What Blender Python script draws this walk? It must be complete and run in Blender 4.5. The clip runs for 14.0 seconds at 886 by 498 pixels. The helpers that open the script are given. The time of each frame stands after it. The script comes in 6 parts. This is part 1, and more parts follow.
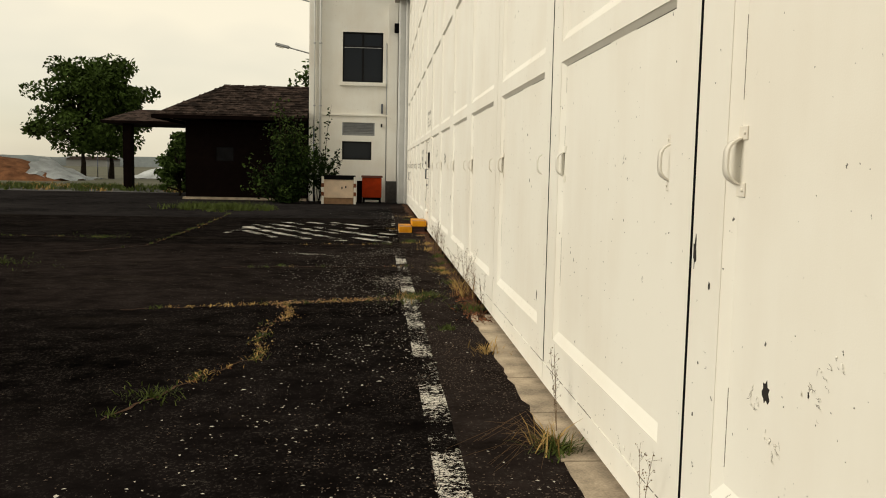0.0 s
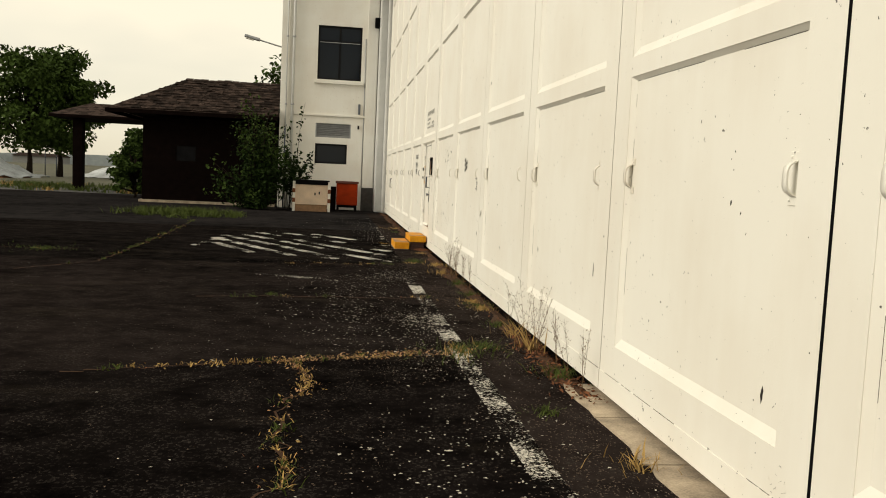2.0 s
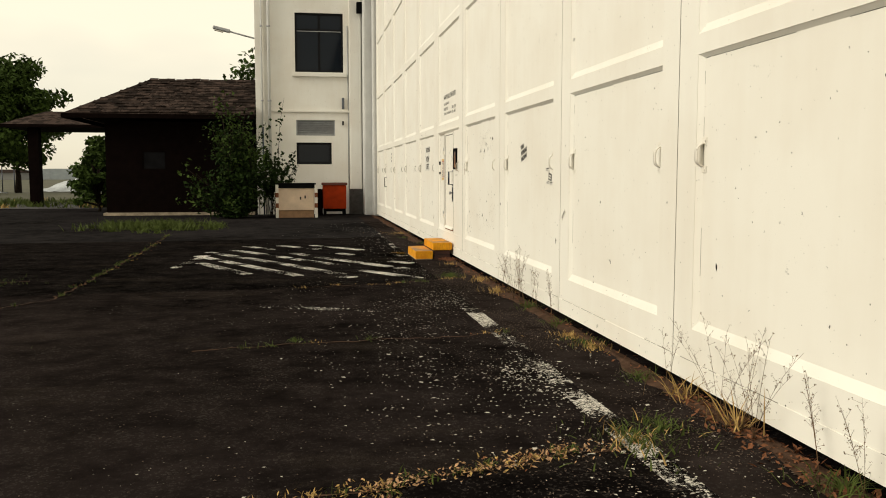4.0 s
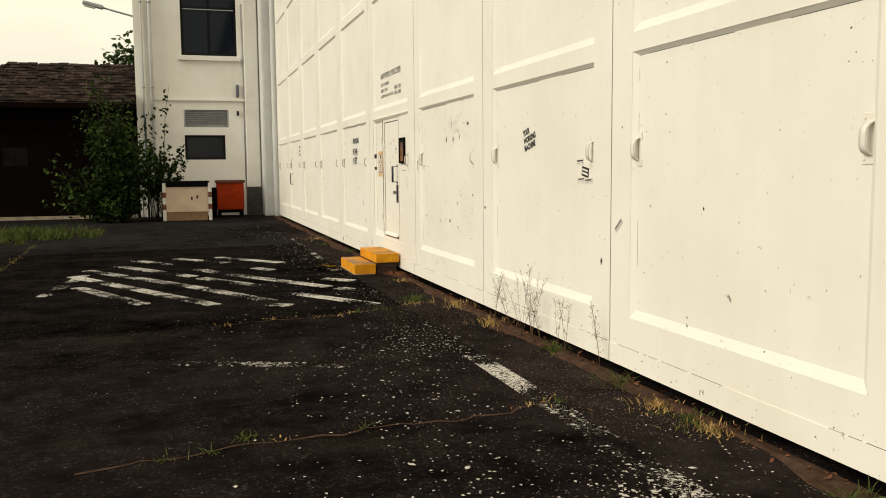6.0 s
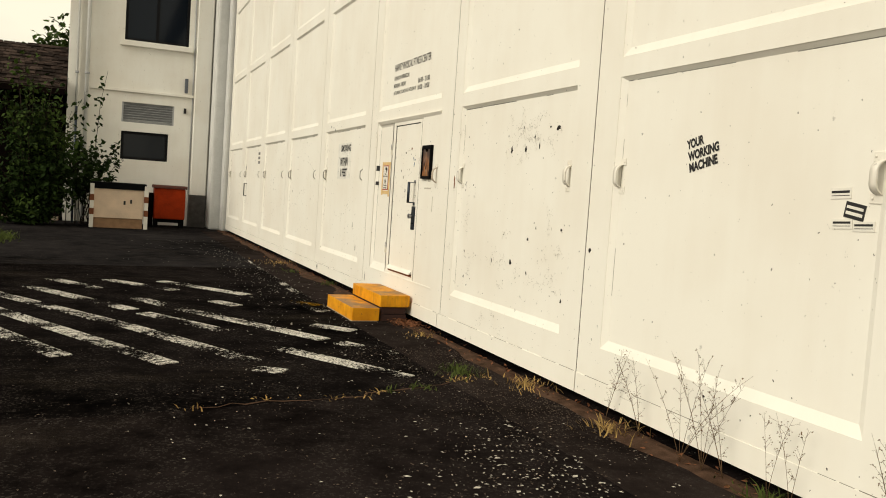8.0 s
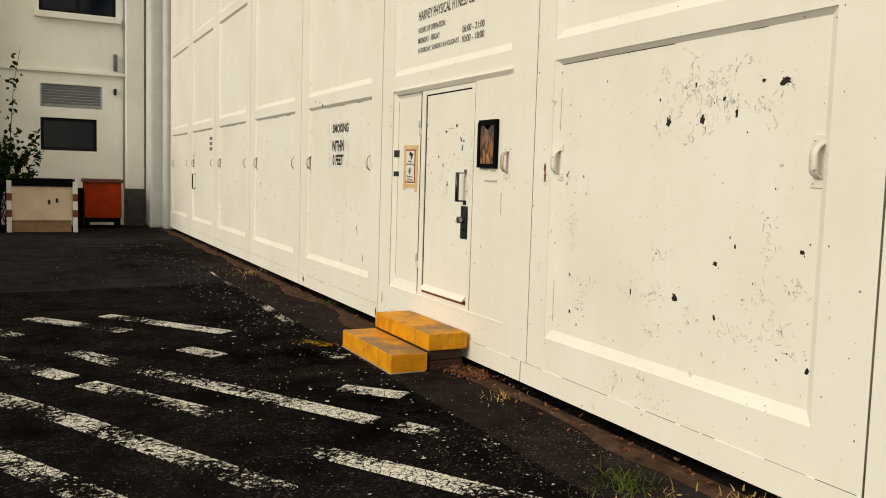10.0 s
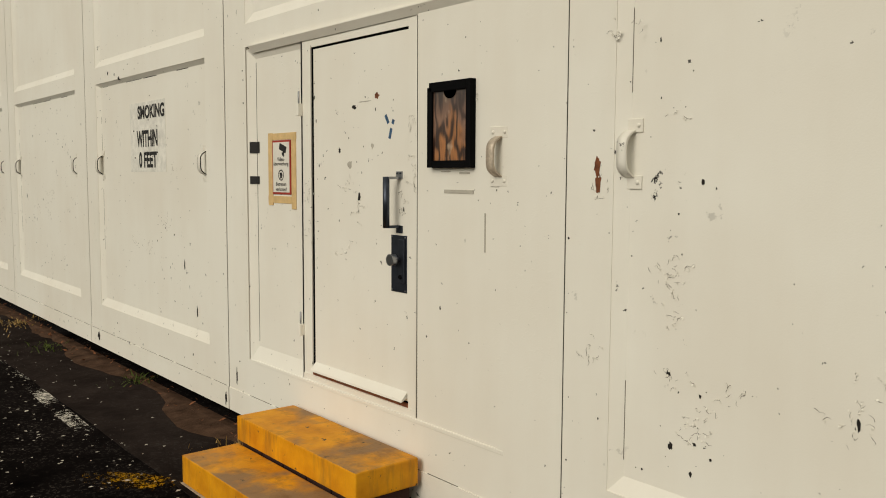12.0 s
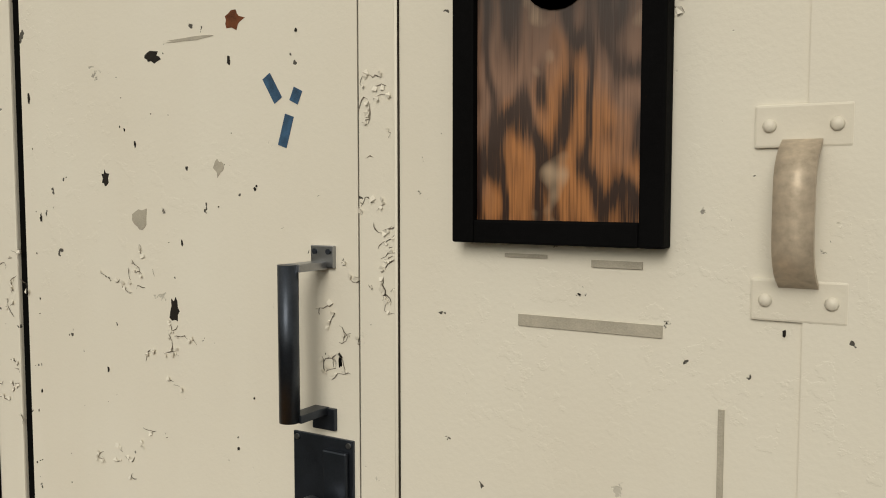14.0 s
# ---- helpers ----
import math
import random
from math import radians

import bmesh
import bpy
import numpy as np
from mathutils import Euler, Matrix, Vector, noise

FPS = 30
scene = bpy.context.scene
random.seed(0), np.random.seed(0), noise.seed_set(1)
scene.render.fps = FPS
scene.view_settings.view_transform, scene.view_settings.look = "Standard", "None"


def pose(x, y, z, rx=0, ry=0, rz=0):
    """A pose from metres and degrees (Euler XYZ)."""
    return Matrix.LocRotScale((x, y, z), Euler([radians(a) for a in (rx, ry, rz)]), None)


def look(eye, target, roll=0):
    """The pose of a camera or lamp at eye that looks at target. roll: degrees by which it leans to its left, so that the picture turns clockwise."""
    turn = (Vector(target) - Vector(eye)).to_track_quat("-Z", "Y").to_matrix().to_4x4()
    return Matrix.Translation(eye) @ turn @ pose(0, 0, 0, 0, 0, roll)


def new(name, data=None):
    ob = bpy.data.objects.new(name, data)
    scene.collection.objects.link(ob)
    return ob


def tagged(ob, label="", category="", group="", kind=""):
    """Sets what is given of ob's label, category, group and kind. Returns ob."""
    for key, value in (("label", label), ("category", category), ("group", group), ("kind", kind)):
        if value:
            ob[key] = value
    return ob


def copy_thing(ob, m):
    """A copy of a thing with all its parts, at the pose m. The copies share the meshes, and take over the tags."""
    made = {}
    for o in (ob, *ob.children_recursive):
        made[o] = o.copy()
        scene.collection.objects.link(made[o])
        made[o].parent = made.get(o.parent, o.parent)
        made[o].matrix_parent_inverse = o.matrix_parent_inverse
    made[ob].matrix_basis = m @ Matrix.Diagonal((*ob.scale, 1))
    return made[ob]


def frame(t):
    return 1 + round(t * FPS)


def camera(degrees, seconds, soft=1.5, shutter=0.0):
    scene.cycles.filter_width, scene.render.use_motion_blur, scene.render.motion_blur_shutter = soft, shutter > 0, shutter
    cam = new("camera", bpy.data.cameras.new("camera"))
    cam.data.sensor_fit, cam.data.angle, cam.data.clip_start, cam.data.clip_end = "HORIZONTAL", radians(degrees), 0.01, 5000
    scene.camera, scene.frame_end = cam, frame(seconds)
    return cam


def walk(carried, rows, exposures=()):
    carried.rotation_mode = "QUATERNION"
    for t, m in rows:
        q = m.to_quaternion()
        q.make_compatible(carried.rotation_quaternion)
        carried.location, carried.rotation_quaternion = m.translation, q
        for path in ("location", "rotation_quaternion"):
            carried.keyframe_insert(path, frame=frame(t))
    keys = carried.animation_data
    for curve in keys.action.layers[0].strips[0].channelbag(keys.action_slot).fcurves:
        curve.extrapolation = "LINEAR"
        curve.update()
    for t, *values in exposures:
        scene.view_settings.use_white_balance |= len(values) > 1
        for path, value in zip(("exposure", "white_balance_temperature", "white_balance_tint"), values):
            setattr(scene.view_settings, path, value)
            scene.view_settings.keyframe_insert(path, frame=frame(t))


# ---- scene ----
cam = camera(55.4, 14.0, 1.0)
PATH = [
    (0, (-1.194, -1.918, 1.584), (-1.04, 0.067, 1.393), 1.2),
    (0.5, (-1.351, -1.259, 1.608), (-1.041, 0.713, 1.489), 2.2),
    (1, (-1.517, -0.564, 1.585), (-1.219, 1.413, 1.523), 2.9),
    (1.5, (-1.756, 0.115, 1.571), (-1.488, 2.095, 1.47), 3.2),
    (2, (-1.97, 0.822, 1.564), (-1.711, 2.798, 1.393), 2.7),
    (2.5, (-2.173, 1.525, 1.54), (-1.933, 3.505, 1.382), 2.4),
    (3, (-2.326, 2.279, 1.542), (-2.039, 4.25, 1.366), 1.1),
    (3.2, (-2.383, 2.614, 1.532), (-2.105, 4.587, 1.363), 0.5),
    (5.3, (-2.883, 5.589, 1.489), (-2.435, 7.528, 1.293), -1.5),
    (5.5, (-2.904, 5.896, 1.524), (-2.437, 7.831, 1.332), -1.7),
    (6, (-3.007, 6.656, 1.507), (-2.42, 8.558, 1.317), -0.5),
    (6.5, (-3.034, 7.448, 1.469), (-2.413, 9.34, 1.284), -0.0),
    (7, (-3.104, 8.187, 1.451), (-2.462, 10.073, 1.275), 1.1),
    (7.5, (-3.137, 8.967, 1.417), (-2.393, 10.814, 1.228), 2.5),
    (8, (-3.204, 9.748, 1.409), (-2.456, 11.599, 1.285), 3.9),
    (8.2, (-3.231, 10.053, 1.425), (-2.457, 11.894, 1.307), 4.1),
    (10.3, (-3.078, 13.1, 1.556), (-2.14, 14.855, 1.354), 0.4),
    (10.5, (-2.999, 13.397, 1.592), (-1.962, 15.096, 1.392), 0.5),
    (11, (-2.762, 14.133, 1.578), (-1.674, 15.801, 1.392), -0.2),
    (11.5, (-2.574, 14.836, 1.575), (-1.391, 16.438, 1.395), 0.4),
    (12, (-2.305, 15.553, 1.549), (-1.036, 17.089, 1.377), 0.3),
    (12.5, (-2.059, 16.226, 1.576), (-0.717, 17.697, 1.392), 0.2),
    (13, (-1.71, 16.854, 1.605), (-0.243, 18.203, 1.433), -1.0),
    (13.5, (-1.345, 17.401, 1.638), (0.18, 18.685, 1.487), -0.9),
    (14, (-0.984, 17.856, 1.652), (0.721, 18.892, 1.515), -0.0),
]
EXPOSURES = [(0.0, 0.24, 7000, 8), (1.2, 0.14, 7000, 8), (2.0, 0.32, 7000, 8), (3.0, 0.36, 7000, 8), (7.0, 0.36, 7000, 8), (9.0, 0.30, 7000, 8), (11.0, 0.11, 6980, 8), (11.5, 0.03, 6920, 8), (12.0, -0.13, 6800, 8), (13.0, -0.22, 6820, 8), (14.0, -0.24, 6920, 8)]
walk(cam, [(t, look(e, g, r)) for t, e, g, r in PATH], EXPOSURES)


# ---- sky and sun: bright overcast afternoon ----
SUN_EL, SUN_AZ = radians(29.3), radians(259.5)
world = bpy.data.worlds.new("world")
scene.world = world
world.use_nodes = True
wt = world.node_tree
wt.nodes.clear()
w_out = wt.nodes.new("ShaderNodeOutputWorld")
w_bg = wt.nodes.new("ShaderNodeBackground")
w_sky = wt.nodes.new("ShaderNodeTexSky")
w_sky.sky_type = 'NISHITA'
w_sky.sun_disc = False
w_sky.sun_elevation = SUN_EL
w_sky.sun_rotation = SUN_AZ
w_scale = wt.nodes.new("ShaderNodeVectorMath")
w_scale.operation = 'SCALE'
w_scale.inputs["Scale"].default_value = 0.09
w_co = wt.nodes.new("ShaderNodeTexCoord")
w_map = wt.nodes.new("ShaderNodeMapping")
w_map.inputs["Scale"].default_value = (1.0, 1.0, 2.6)
w_no = wt.nodes.new("ShaderNodeTexNoise")
w_no.inputs["Scale"].default_value = 1.7
w_no.inputs["Detail"].default_value = 4.0
w_ramp = wt.nodes.new("ShaderNodeValToRGB")
w_ramp.color_ramp.elements[0].position = 0.35
w_ramp.color_ramp.elements[0].color = (0.45, 0.45, 0.45, 1)
w_ramp.color_ramp.elements[1].position = 0.62
w_ramp.color_ramp.elements[1].color = (0.97, 0.97, 0.97, 1)
w_mix = wt.nodes.new("ShaderNodeMix")
w_mix.data_type = 'RGBA'
w_mix.inputs["B"].default_value = (1.0, 0.94, 0.79, 1)
wt.links.new(w_co.outputs["Generated"], w_map.inputs["Vector"])
wt.links.new(w_map.outputs["Vector"], w_no.inputs["Vector"])
wt.links.new(w_no.outputs["Fac"], w_ramp.inputs["Fac"])
wt.links.new(w_ramp.outputs["Color"], w_mix.inputs["Factor"])
wt.links.new(w_sky.outputs["Color"], w_scale.inputs[0])
wt.links.new(w_scale.outputs["Vector"], w_mix.inputs["A"])
wt.links.new(w_mix.outputs["Result"], w_bg.inputs["Color"])
w_bg.inputs["Strength"].default_value = 0.83
wt.links.new(w_bg.outputs["Background"], w_out.inputs["Surface"])

sun_data = bpy.data.lights.new("sun", 'SUN')
sun_data.energy = 1.80
sun_data.angle = radians(32)
sun_data.color = (1.0, 0.96, 0.88)
sun = new("sun", sun_data)
sun.matrix_world = look((-7.8, -1.4, 4.45), (0, 0, 0))


# ---- materials ----
def nodes_of(name):
    m = bpy.data.materials.new(name)
    m.use_nodes = True
    return m, m.node_tree, m.node_tree.nodes["Principled BSDF"]


def noise_node(t, vec, scale, detail=4.0, rough=0.55):
    n = t.nodes.new("ShaderNodeTexNoise")
    n.inputs["Scale"].default_value = scale
    n.inputs["Detail"].default_value = detail
    n.inputs["Roughness"].default_value = rough
    t.links.new(vec, n.inputs["Vector"])
    return n.outputs["Fac"]


def ramp_node(t, fac, a, b, ca=(0, 0, 0), cb=(1, 1, 1)):
    r = t.nodes.new("ShaderNodeValToRGB")
    r.color_ramp.elements[0].position = a
    r.color_ramp.elements[1].position = b
    r.color_ramp.elements[0].color = (*ca, 1)
    r.color_ramp.elements[1].color = (*cb, 1)
    t.links.new(fac, r.inputs["Fac"])
    return r.outputs["Color"]


def math_node(t, op, a, b):
    n = t.nodes.new("ShaderNodeMath")
    n.operation = op
    for k, v in enumerate((a, b)):
        if isinstance(v, (int, float)):
            n.inputs[k].default_value = v
        else:
            t.links.new(v, n.inputs[k])
    return n.outputs[0]


def mix_node(t, fac, a, b):
    n = t.nodes.new("ShaderNodeMix")
    n.data_type = 'RGBA'
    for key, v in (("Factor", fac), ("A", a), ("B", b)):
        if isinstance(v, (int, float)):
            n.inputs[key].default_value = v
        elif isinstance(v, tuple):
            n.inputs[key].default_value = (*v, 1)
        else:
            t.links.new(v, n.inputs[key])
    return n.outputs["Result"]


def place_vec(t, scale=(1, 1, 1)):
    g = t.nodes.new("ShaderNodeNewGeometry")
    m = t.nodes.new("ShaderNodeMapping")
    m.inputs["Scale"].default_value = scale
    t.links.new(g.outputs["Position"], m.inputs["Vector"])
    return m.outputs["Vector"]


def bump_node(t, b, height, strength, distance=0.004):
    n = t.nodes.new("ShaderNodeBump")
    n.inputs["Strength"].default_value = strength
    n.inputs["Distance"].default_value = distance
    t.links.new(height, n.inputs["Height"])
    t.links.new(n.outputs["Normal"], b.inputs["Normal"])


def plain(name, col, rough=0.6, metal=0.0, var=0.25, scale=6.0, bump=0.2, spec=0.4):
    """A surface with colour variation at two scales and fine relief."""
    m, t, b = nodes_of(name)
    v = place_vec(t)
    big = noise_node(t, v, scale)
    fine = noise_node(t, v, scale * 14, 3.0)
    both = math_node(t, 'ADD', math_node(t, 'MULTIPLY', big, 0.65), math_node(t, 'MULTIPLY', fine, 0.35))
    lo = tuple(c * (1 - var) for c in col)
    hi = tuple(min(1.0, c * (1 + var)) for c in col)
    t.links.new(ramp_node(t, both, 0.32, 0.68, lo, hi), b.inputs["Base Color"])
    b.inputs["Roughness"].default_value = rough
    b.inputs["Metallic"].default_value = metal
    b.inputs["Specular IOR Level"].default_value = spec
    if bump:
        bump_node(t, b, fine, bump)
    return m


def old_paint(name, col, chip=(0.013, 0.010, 0.008), low=0.653, dirt=0.06, rough=0.5):
    """Thick old gloss paint: brush relief, flaked spots down to primer, faint runs of dirt."""
    m, t, b = nodes_of(name)
    v = place_vec(t)
    tall = place_vec(t, (6.0, 6.0, 0.7))
    region = ramp_node(t, noise_node(t, v, 1.1, 2.0), 0.49, 0.62)
    flake = ramp_node(t, noise_node(t, v, 13.0, 6.0, 0.68), low, low + 0.015)
    speck = ramp_node(t, noise_node(t, v, 30.0, 3.0, 0.6), 0.715, 0.725)
    chips = math_node(t, 'MAXIMUM', math_node(t, 'MULTIPLY', region, flake), math_node(t, 'MULTIPLY', speck, 0.9))
    big = noise_node(t, v, 0.8, 4.0)
    runs = noise_node(t, tall, 1.3, 5.0)
    grime = math_node(t, 'ADD', math_node(t, 'MULTIPLY', big, 0.8), math_node(t, 'MULTIPLY', runs, 0.2))
    lo = tuple(c * (1 - dirt * (1.0 + 0.35 * k)) for k, c in enumerate(col))
    body = ramp_node(t, grime, 0.36, 0.58, lo, col)
    t.links.new(mix_node(t, chips, body, chip), b.inputs["Base Color"])
    blister = ramp_node(t, noise_node(t, v, 22.0, 5.0, 0.65), 0.56, 0.60)
    fine = noise_node(t, v, 160.0, 2.0)
    relief = math_node(t, 'ADD', math_node(t, 'MULTIPLY', math_node(t, 'MULTIPLY', blister, region), 0.13), math_node(t, 'MULTIPLY', fine, 0.16))
    relief = math_node(t, 'SUBTRACT', relief, math_node(t, 'MULTIPLY', chips, 1.2))
    bump_node(t, b, relief, 0.55, 0.0035)
    b.inputs["Roughness"].default_value = rough
    b.inputs["Specular IOR Level"].default_value = 0.35
    return m


WHITE = old_paint("white_door_paint", (0.80, 0.775, 0.70), low=0.672)
WHITE_FLAKY = old_paint("white_peeling_paint", (0.80, 0.775, 0.70), low=0.645)
RENDER_WALL = old_paint("white_render", (0.80, 0.785, 0.73), chip=(0.25, 0.23, 0.2), low=0.70, dirt=0.07, rough=0.85)
HANDLE_PAINT = old_paint("handle_paint", (0.78, 0.755, 0.68), chip=(0.06, 0.05, 0.04), low=0.64, dirt=0.12, rough=0.35)
GRIP_PAINT = plain("bare_worn_grip", (0.50, 0.42, 0.33), 0.42, 0.2, var=0.4, scale=7.0, bump=0.1)
GREY_STONE = plain("grey_plinth_stone", (0.07, 0.066, 0.062), 0.9, var=0.4)
JAMB_GREY = plain("grey_white_steel", (0.56, 0.56, 0.54), 0.5, var=0.12, scale=2.0)
# black colour stands for the unlit depth of gaps and interiors
BLACK_GAP = plain("unlit_gap_black", (0.005, 0.005, 0.005), 0.95, spec=0.02)
JOINT = plain("dark_joint", (0.045, 0.038, 0.032), 0.9, var=0.6, scale=3.0, spec=0.02)
HAIRLINE = plain("grimy_hairline", (0.15, 0.13, 0.11), 0.9, var=0.6, scale=20.0, spec=0.02)
# seam strip colour stands for the dark gap between leaves
SEAM_GAP = plain("seam_gap_tone", (0.11, 0.095, 0.08), 0.9, var=0.7, scale=2.5, spec=0.02)
BLACK_FRAME = plain("black_plastic", (0.004, 0.004, 0.0045), 0.7, var=0.2, spec=0.03)
DARK_WINDOW_FRAME = plain("black_window_frame", (0.006, 0.006, 0.007), 0.5, spec=0.1)
STEEL = plain("brushed_steel", (0.34, 0.35, 0.37), 0.33, 1.0, var=0.12, scale=30.0, bump=0.05)
DARK_STEEL = plain("dark_blued_steel", (0.055, 0.065, 0.085), 0.38, 0.85, var=0.2, scale=25.0, bump=0.05)
CONCRETE = plain("concrete", (0.36, 0.29, 0.21), 0.92, var=0.5, scale=5.0, bump=0.5)
SOIL = plain("red_brown_soil", (0.062, 0.036, 0.024), 0.95, var=0.6, scale=9.0, bump=0.7, spec=0.02)
# brick red darkened in the colour for the shade under the upper step
BRICK_RED = plain("shaded_red_brick", (0.040, 0.016, 0.012), 0.9, var=0.4, scale=12.0, bump=0.5)
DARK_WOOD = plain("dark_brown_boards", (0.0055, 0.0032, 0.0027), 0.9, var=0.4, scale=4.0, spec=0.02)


def shingle_mat():
    m, t, b = nodes_of("brown_roof_shingle")
    v = place_vec(t)
    info = t.nodes.new("ShaderNodeObjectInfo")
    tone = ramp_node(t, info.outputs["Random"], 0.0, 1.0, (0.016, 0.011, 0.009), (0.058, 0.040, 0.033))
    lichen = ramp_node(t, noise_node(t, v, 9.0, 5.0, 0.7), 0.57, 0.66)
    col = mix_node(t, math_node(t, 'MULTIPLY', lichen, 0.6), tone, (0.13, 0.10, 0.085))
    dark = ramp_node(t, noise_node(t, v, 3.0, 4.0, 0.6), 0.50, 0.42)
    col = mix_node(t, math_node(t, 'MULTIPLY', dark, 0.7), col, (0.008, 0.006, 0.005))
    t.links.new(col, b.inputs["Base Color"])
    b.inputs["Roughness"].default_value = 0.95
    b.inputs["Specular IOR Level"].default_value = 0.02
    bump_node(t, b, noise_node(t, v, 70.0, 3.0), 0.6, 0.006)
    return m


SHINGLE = shingle_mat()
BEIGE = plain("beige_cabinet_paint", (0.68, 0.52, 0.38), 0.6, var=0.15, scale=3.0)
RUST = plain("rust", (0.17, 0.055, 0.022), 0.9, var=0.5, scale=40.0, bump=0.5)
ORANGE = plain("orange_red_plastic", (0.31, 0.030, 0.005), 0.75, var=0.35, scale=3.0, spec=0.1)
TAPE = plain("tan_masking_tape", (0.62, 0.43, 0.20), 0.7, var=0.18, scale=20.0)
OLD_TAPE = plain("grey_tape_residue", (0.42, 0.39, 0.33), 0.7, var=0.18, scale=30.0)
BLUE_TAPE = plain("blue_tape", (0.03, 0.085, 0.17), 0.55, var=0.5, scale=60.0)
SIGN_WHITE = plain("sign_white", (0.72, 0.69, 0.62), 0.5, var=0.08)
SIGN_RED = plain("sign_red", (0.36, 0.035, 0.022), 0.5, var=0.2)
INK = plain("black_ink", (0.014, 0.013, 0.013), 0.7, var=0.3, scale=40.0)
GREY_INK = plain("worn_grey_ink", (0.15, 0.14, 0.13), 0.75, var=0.5, scale=50.0)
GREY_METAL = plain("galvanised_grey", (0.36, 0.37, 0.38), 0.5, 0.4, var=0.15)
LEAF_GREEN = plain("green_leaf", (0.040, 0.066, 0.014), 0.7, var=0.6, scale=1.2, bump=0.0, spec=0.05)
LEAF_DARK = plain("dark_green_leaf", (0.014, 0.027, 0.006), 0.7, var=0.6, scale=2.0, bump=0.0, spec=0.05)
GRASS_GREEN = plain("weed_green", (0.058, 0.078, 0.016), 0.8, var=0.5, scale=8.0, bump=0.0, spec=0.15)
GRASS_DRY = plain("dry_grass", (0.36, 0.235, 0.085), 0.85, var=0.45, scale=9.0, bump=0.0, spec=0.15)
STALK = plain("dry_stalk", (0.13, 0.078, 0.040), 0.85, var=0.4, scale=12.0, bump=0.0, spec=0.15)
DEAD_LEAF = plain("dead_leaf", (0.15, 0.060, 0.028), 0.85, var=0.6, scale=25.0, bump=0.0, spec=0.15)
TAN_LEAF = plain("tan_leaf", (0.40, 0.24, 0.13), 0.85, var=0.6, scale=30.0, bump=0.0, spec=0.1)
BARK = plain("bark", (0.022, 0.017, 0.013), 0.95, var=0.4, scale=6.0, bump=0.6, spec=0.02)
CHIP = plain("bare_dark_primer", (0.012, 0.009, 0.007), 0.8, var=0.5, scale=60.0)
FLAKE = plain("pale_paint_flake", (0.50, 0.46, 0.40), 0.8, var=0.3, scale=20.0)
EARTH = plain("bare_earth", (0.13, 0.058, 0.028), 0.95, var=0.6, scale=1.6, bump=0.9, spec=0.05)
TARP = plain("pale_tarpaulin", (0.50, 0.53, 0.54), 0.6, var=0.3, scale=1.2)
# distance haze is mixed into this pale bluish base colour
FAR_WOODS = plain("haze_tinted_woods", (0.26, 0.29, 0.30), 0.9, var=0.3, scale=0.05, bump=0.0)
FAR_WHITE = plain("far_pale_wall", (0.22, 0.22, 0.21), 0.8, var=0.1, scale=0.2)


def glass_mat():
    m, t, b = nodes_of("dark_window_glass")
    b.inputs["Base Color"].default_value = (0.005, 0.008, 0.013, 1)
    b.inputs["Roughness"].default_value = 0.06
    b.inputs["Specular IOR Level"].default_value = 0.2
    return m


def asphalt_mat(name, low, high, flecks):
    """Old black asphalt: dark binder, sharp pale stones, dusty bands, flecks of old paint."""
    m, t, b = nodes_of(name)
    v = place_vec(t)
    big = noise_node(t, v, 0.30, 5.0, 0.6)
    mid = noise_node(t, v, 2.6, 10.0, 0.74)
    grit = noise_node(t, v, 110.0, 3.0, 0.65)
    mixv = math_node(t, 'ADD', math_node(t, 'MULTIPLY', big, 0.5), math_node(t, 'MULTIPLY', mid, 0.5))
    col = ramp_node(t, mixv, 0.36, 0.66, low, high)
    vor = t.nodes.new("ShaderNodeTexVoronoi")
    vor.inputs["Scale"].default_value = 75.0
    t.links.new(v, vor.inputs["Vector"])
    pick = t.nodes.new("ShaderNodeSeparateColor")
    t.links.new(vor.outputs["Color"], pick.inputs["Color"])
    stone = math_node(t, 'MULTIPLY', ramp_node(t, vor.outputs["Distance"], 0.34, 0.26), ramp_node(t, pick.outputs["Red"], 0.80, 0.84))
    col = mix_node(t, math_node(t, 'MULTIPLY', stone, ramp_node(t, mid, 0.42, 0.60)), col, (0.034, 0.029, 0.026))
    area = ramp_node(t, noise_node(t, v, 0.9, 3.0), 0.52, 0.66)
    fleck = ramp_node(t, noise_node(t, v, 38.0, 2.0, 0.5), 0.715, 0.725)
    col = mix_node(t, math_node(t, 'MULTIPLY', math_node(t, 'MULTIPLY', fleck, area), flecks), col, (0.50, 0.46, 0.40))
    dust = ramp_node(t, noise_node(t, place_vec(t, (0.45, 1.2, 1.0)), 0.7, 9.0, 0.75), 0.55, 0.72)
    col = mix_node(t, math_node(t, 'MULTIPLY', dust, ramp_node(t, grit, 0.45, 0.62, (0, 0, 0), (0.6, 0.6, 0.6))), col, (0.060, 0.048, 0.037))
    t.links.new(col, b.inputs["Base Color"])
    b.inputs["Roughness"].default_value = 0.95
    b.inputs["Specular IOR Level"].default_value = 0.0
    bump_node(t, b, math_node(t, 'ADD', grit, math_node(t, 'MULTIPLY', mid, 2.0)), 0.6, 0.006)
    return m


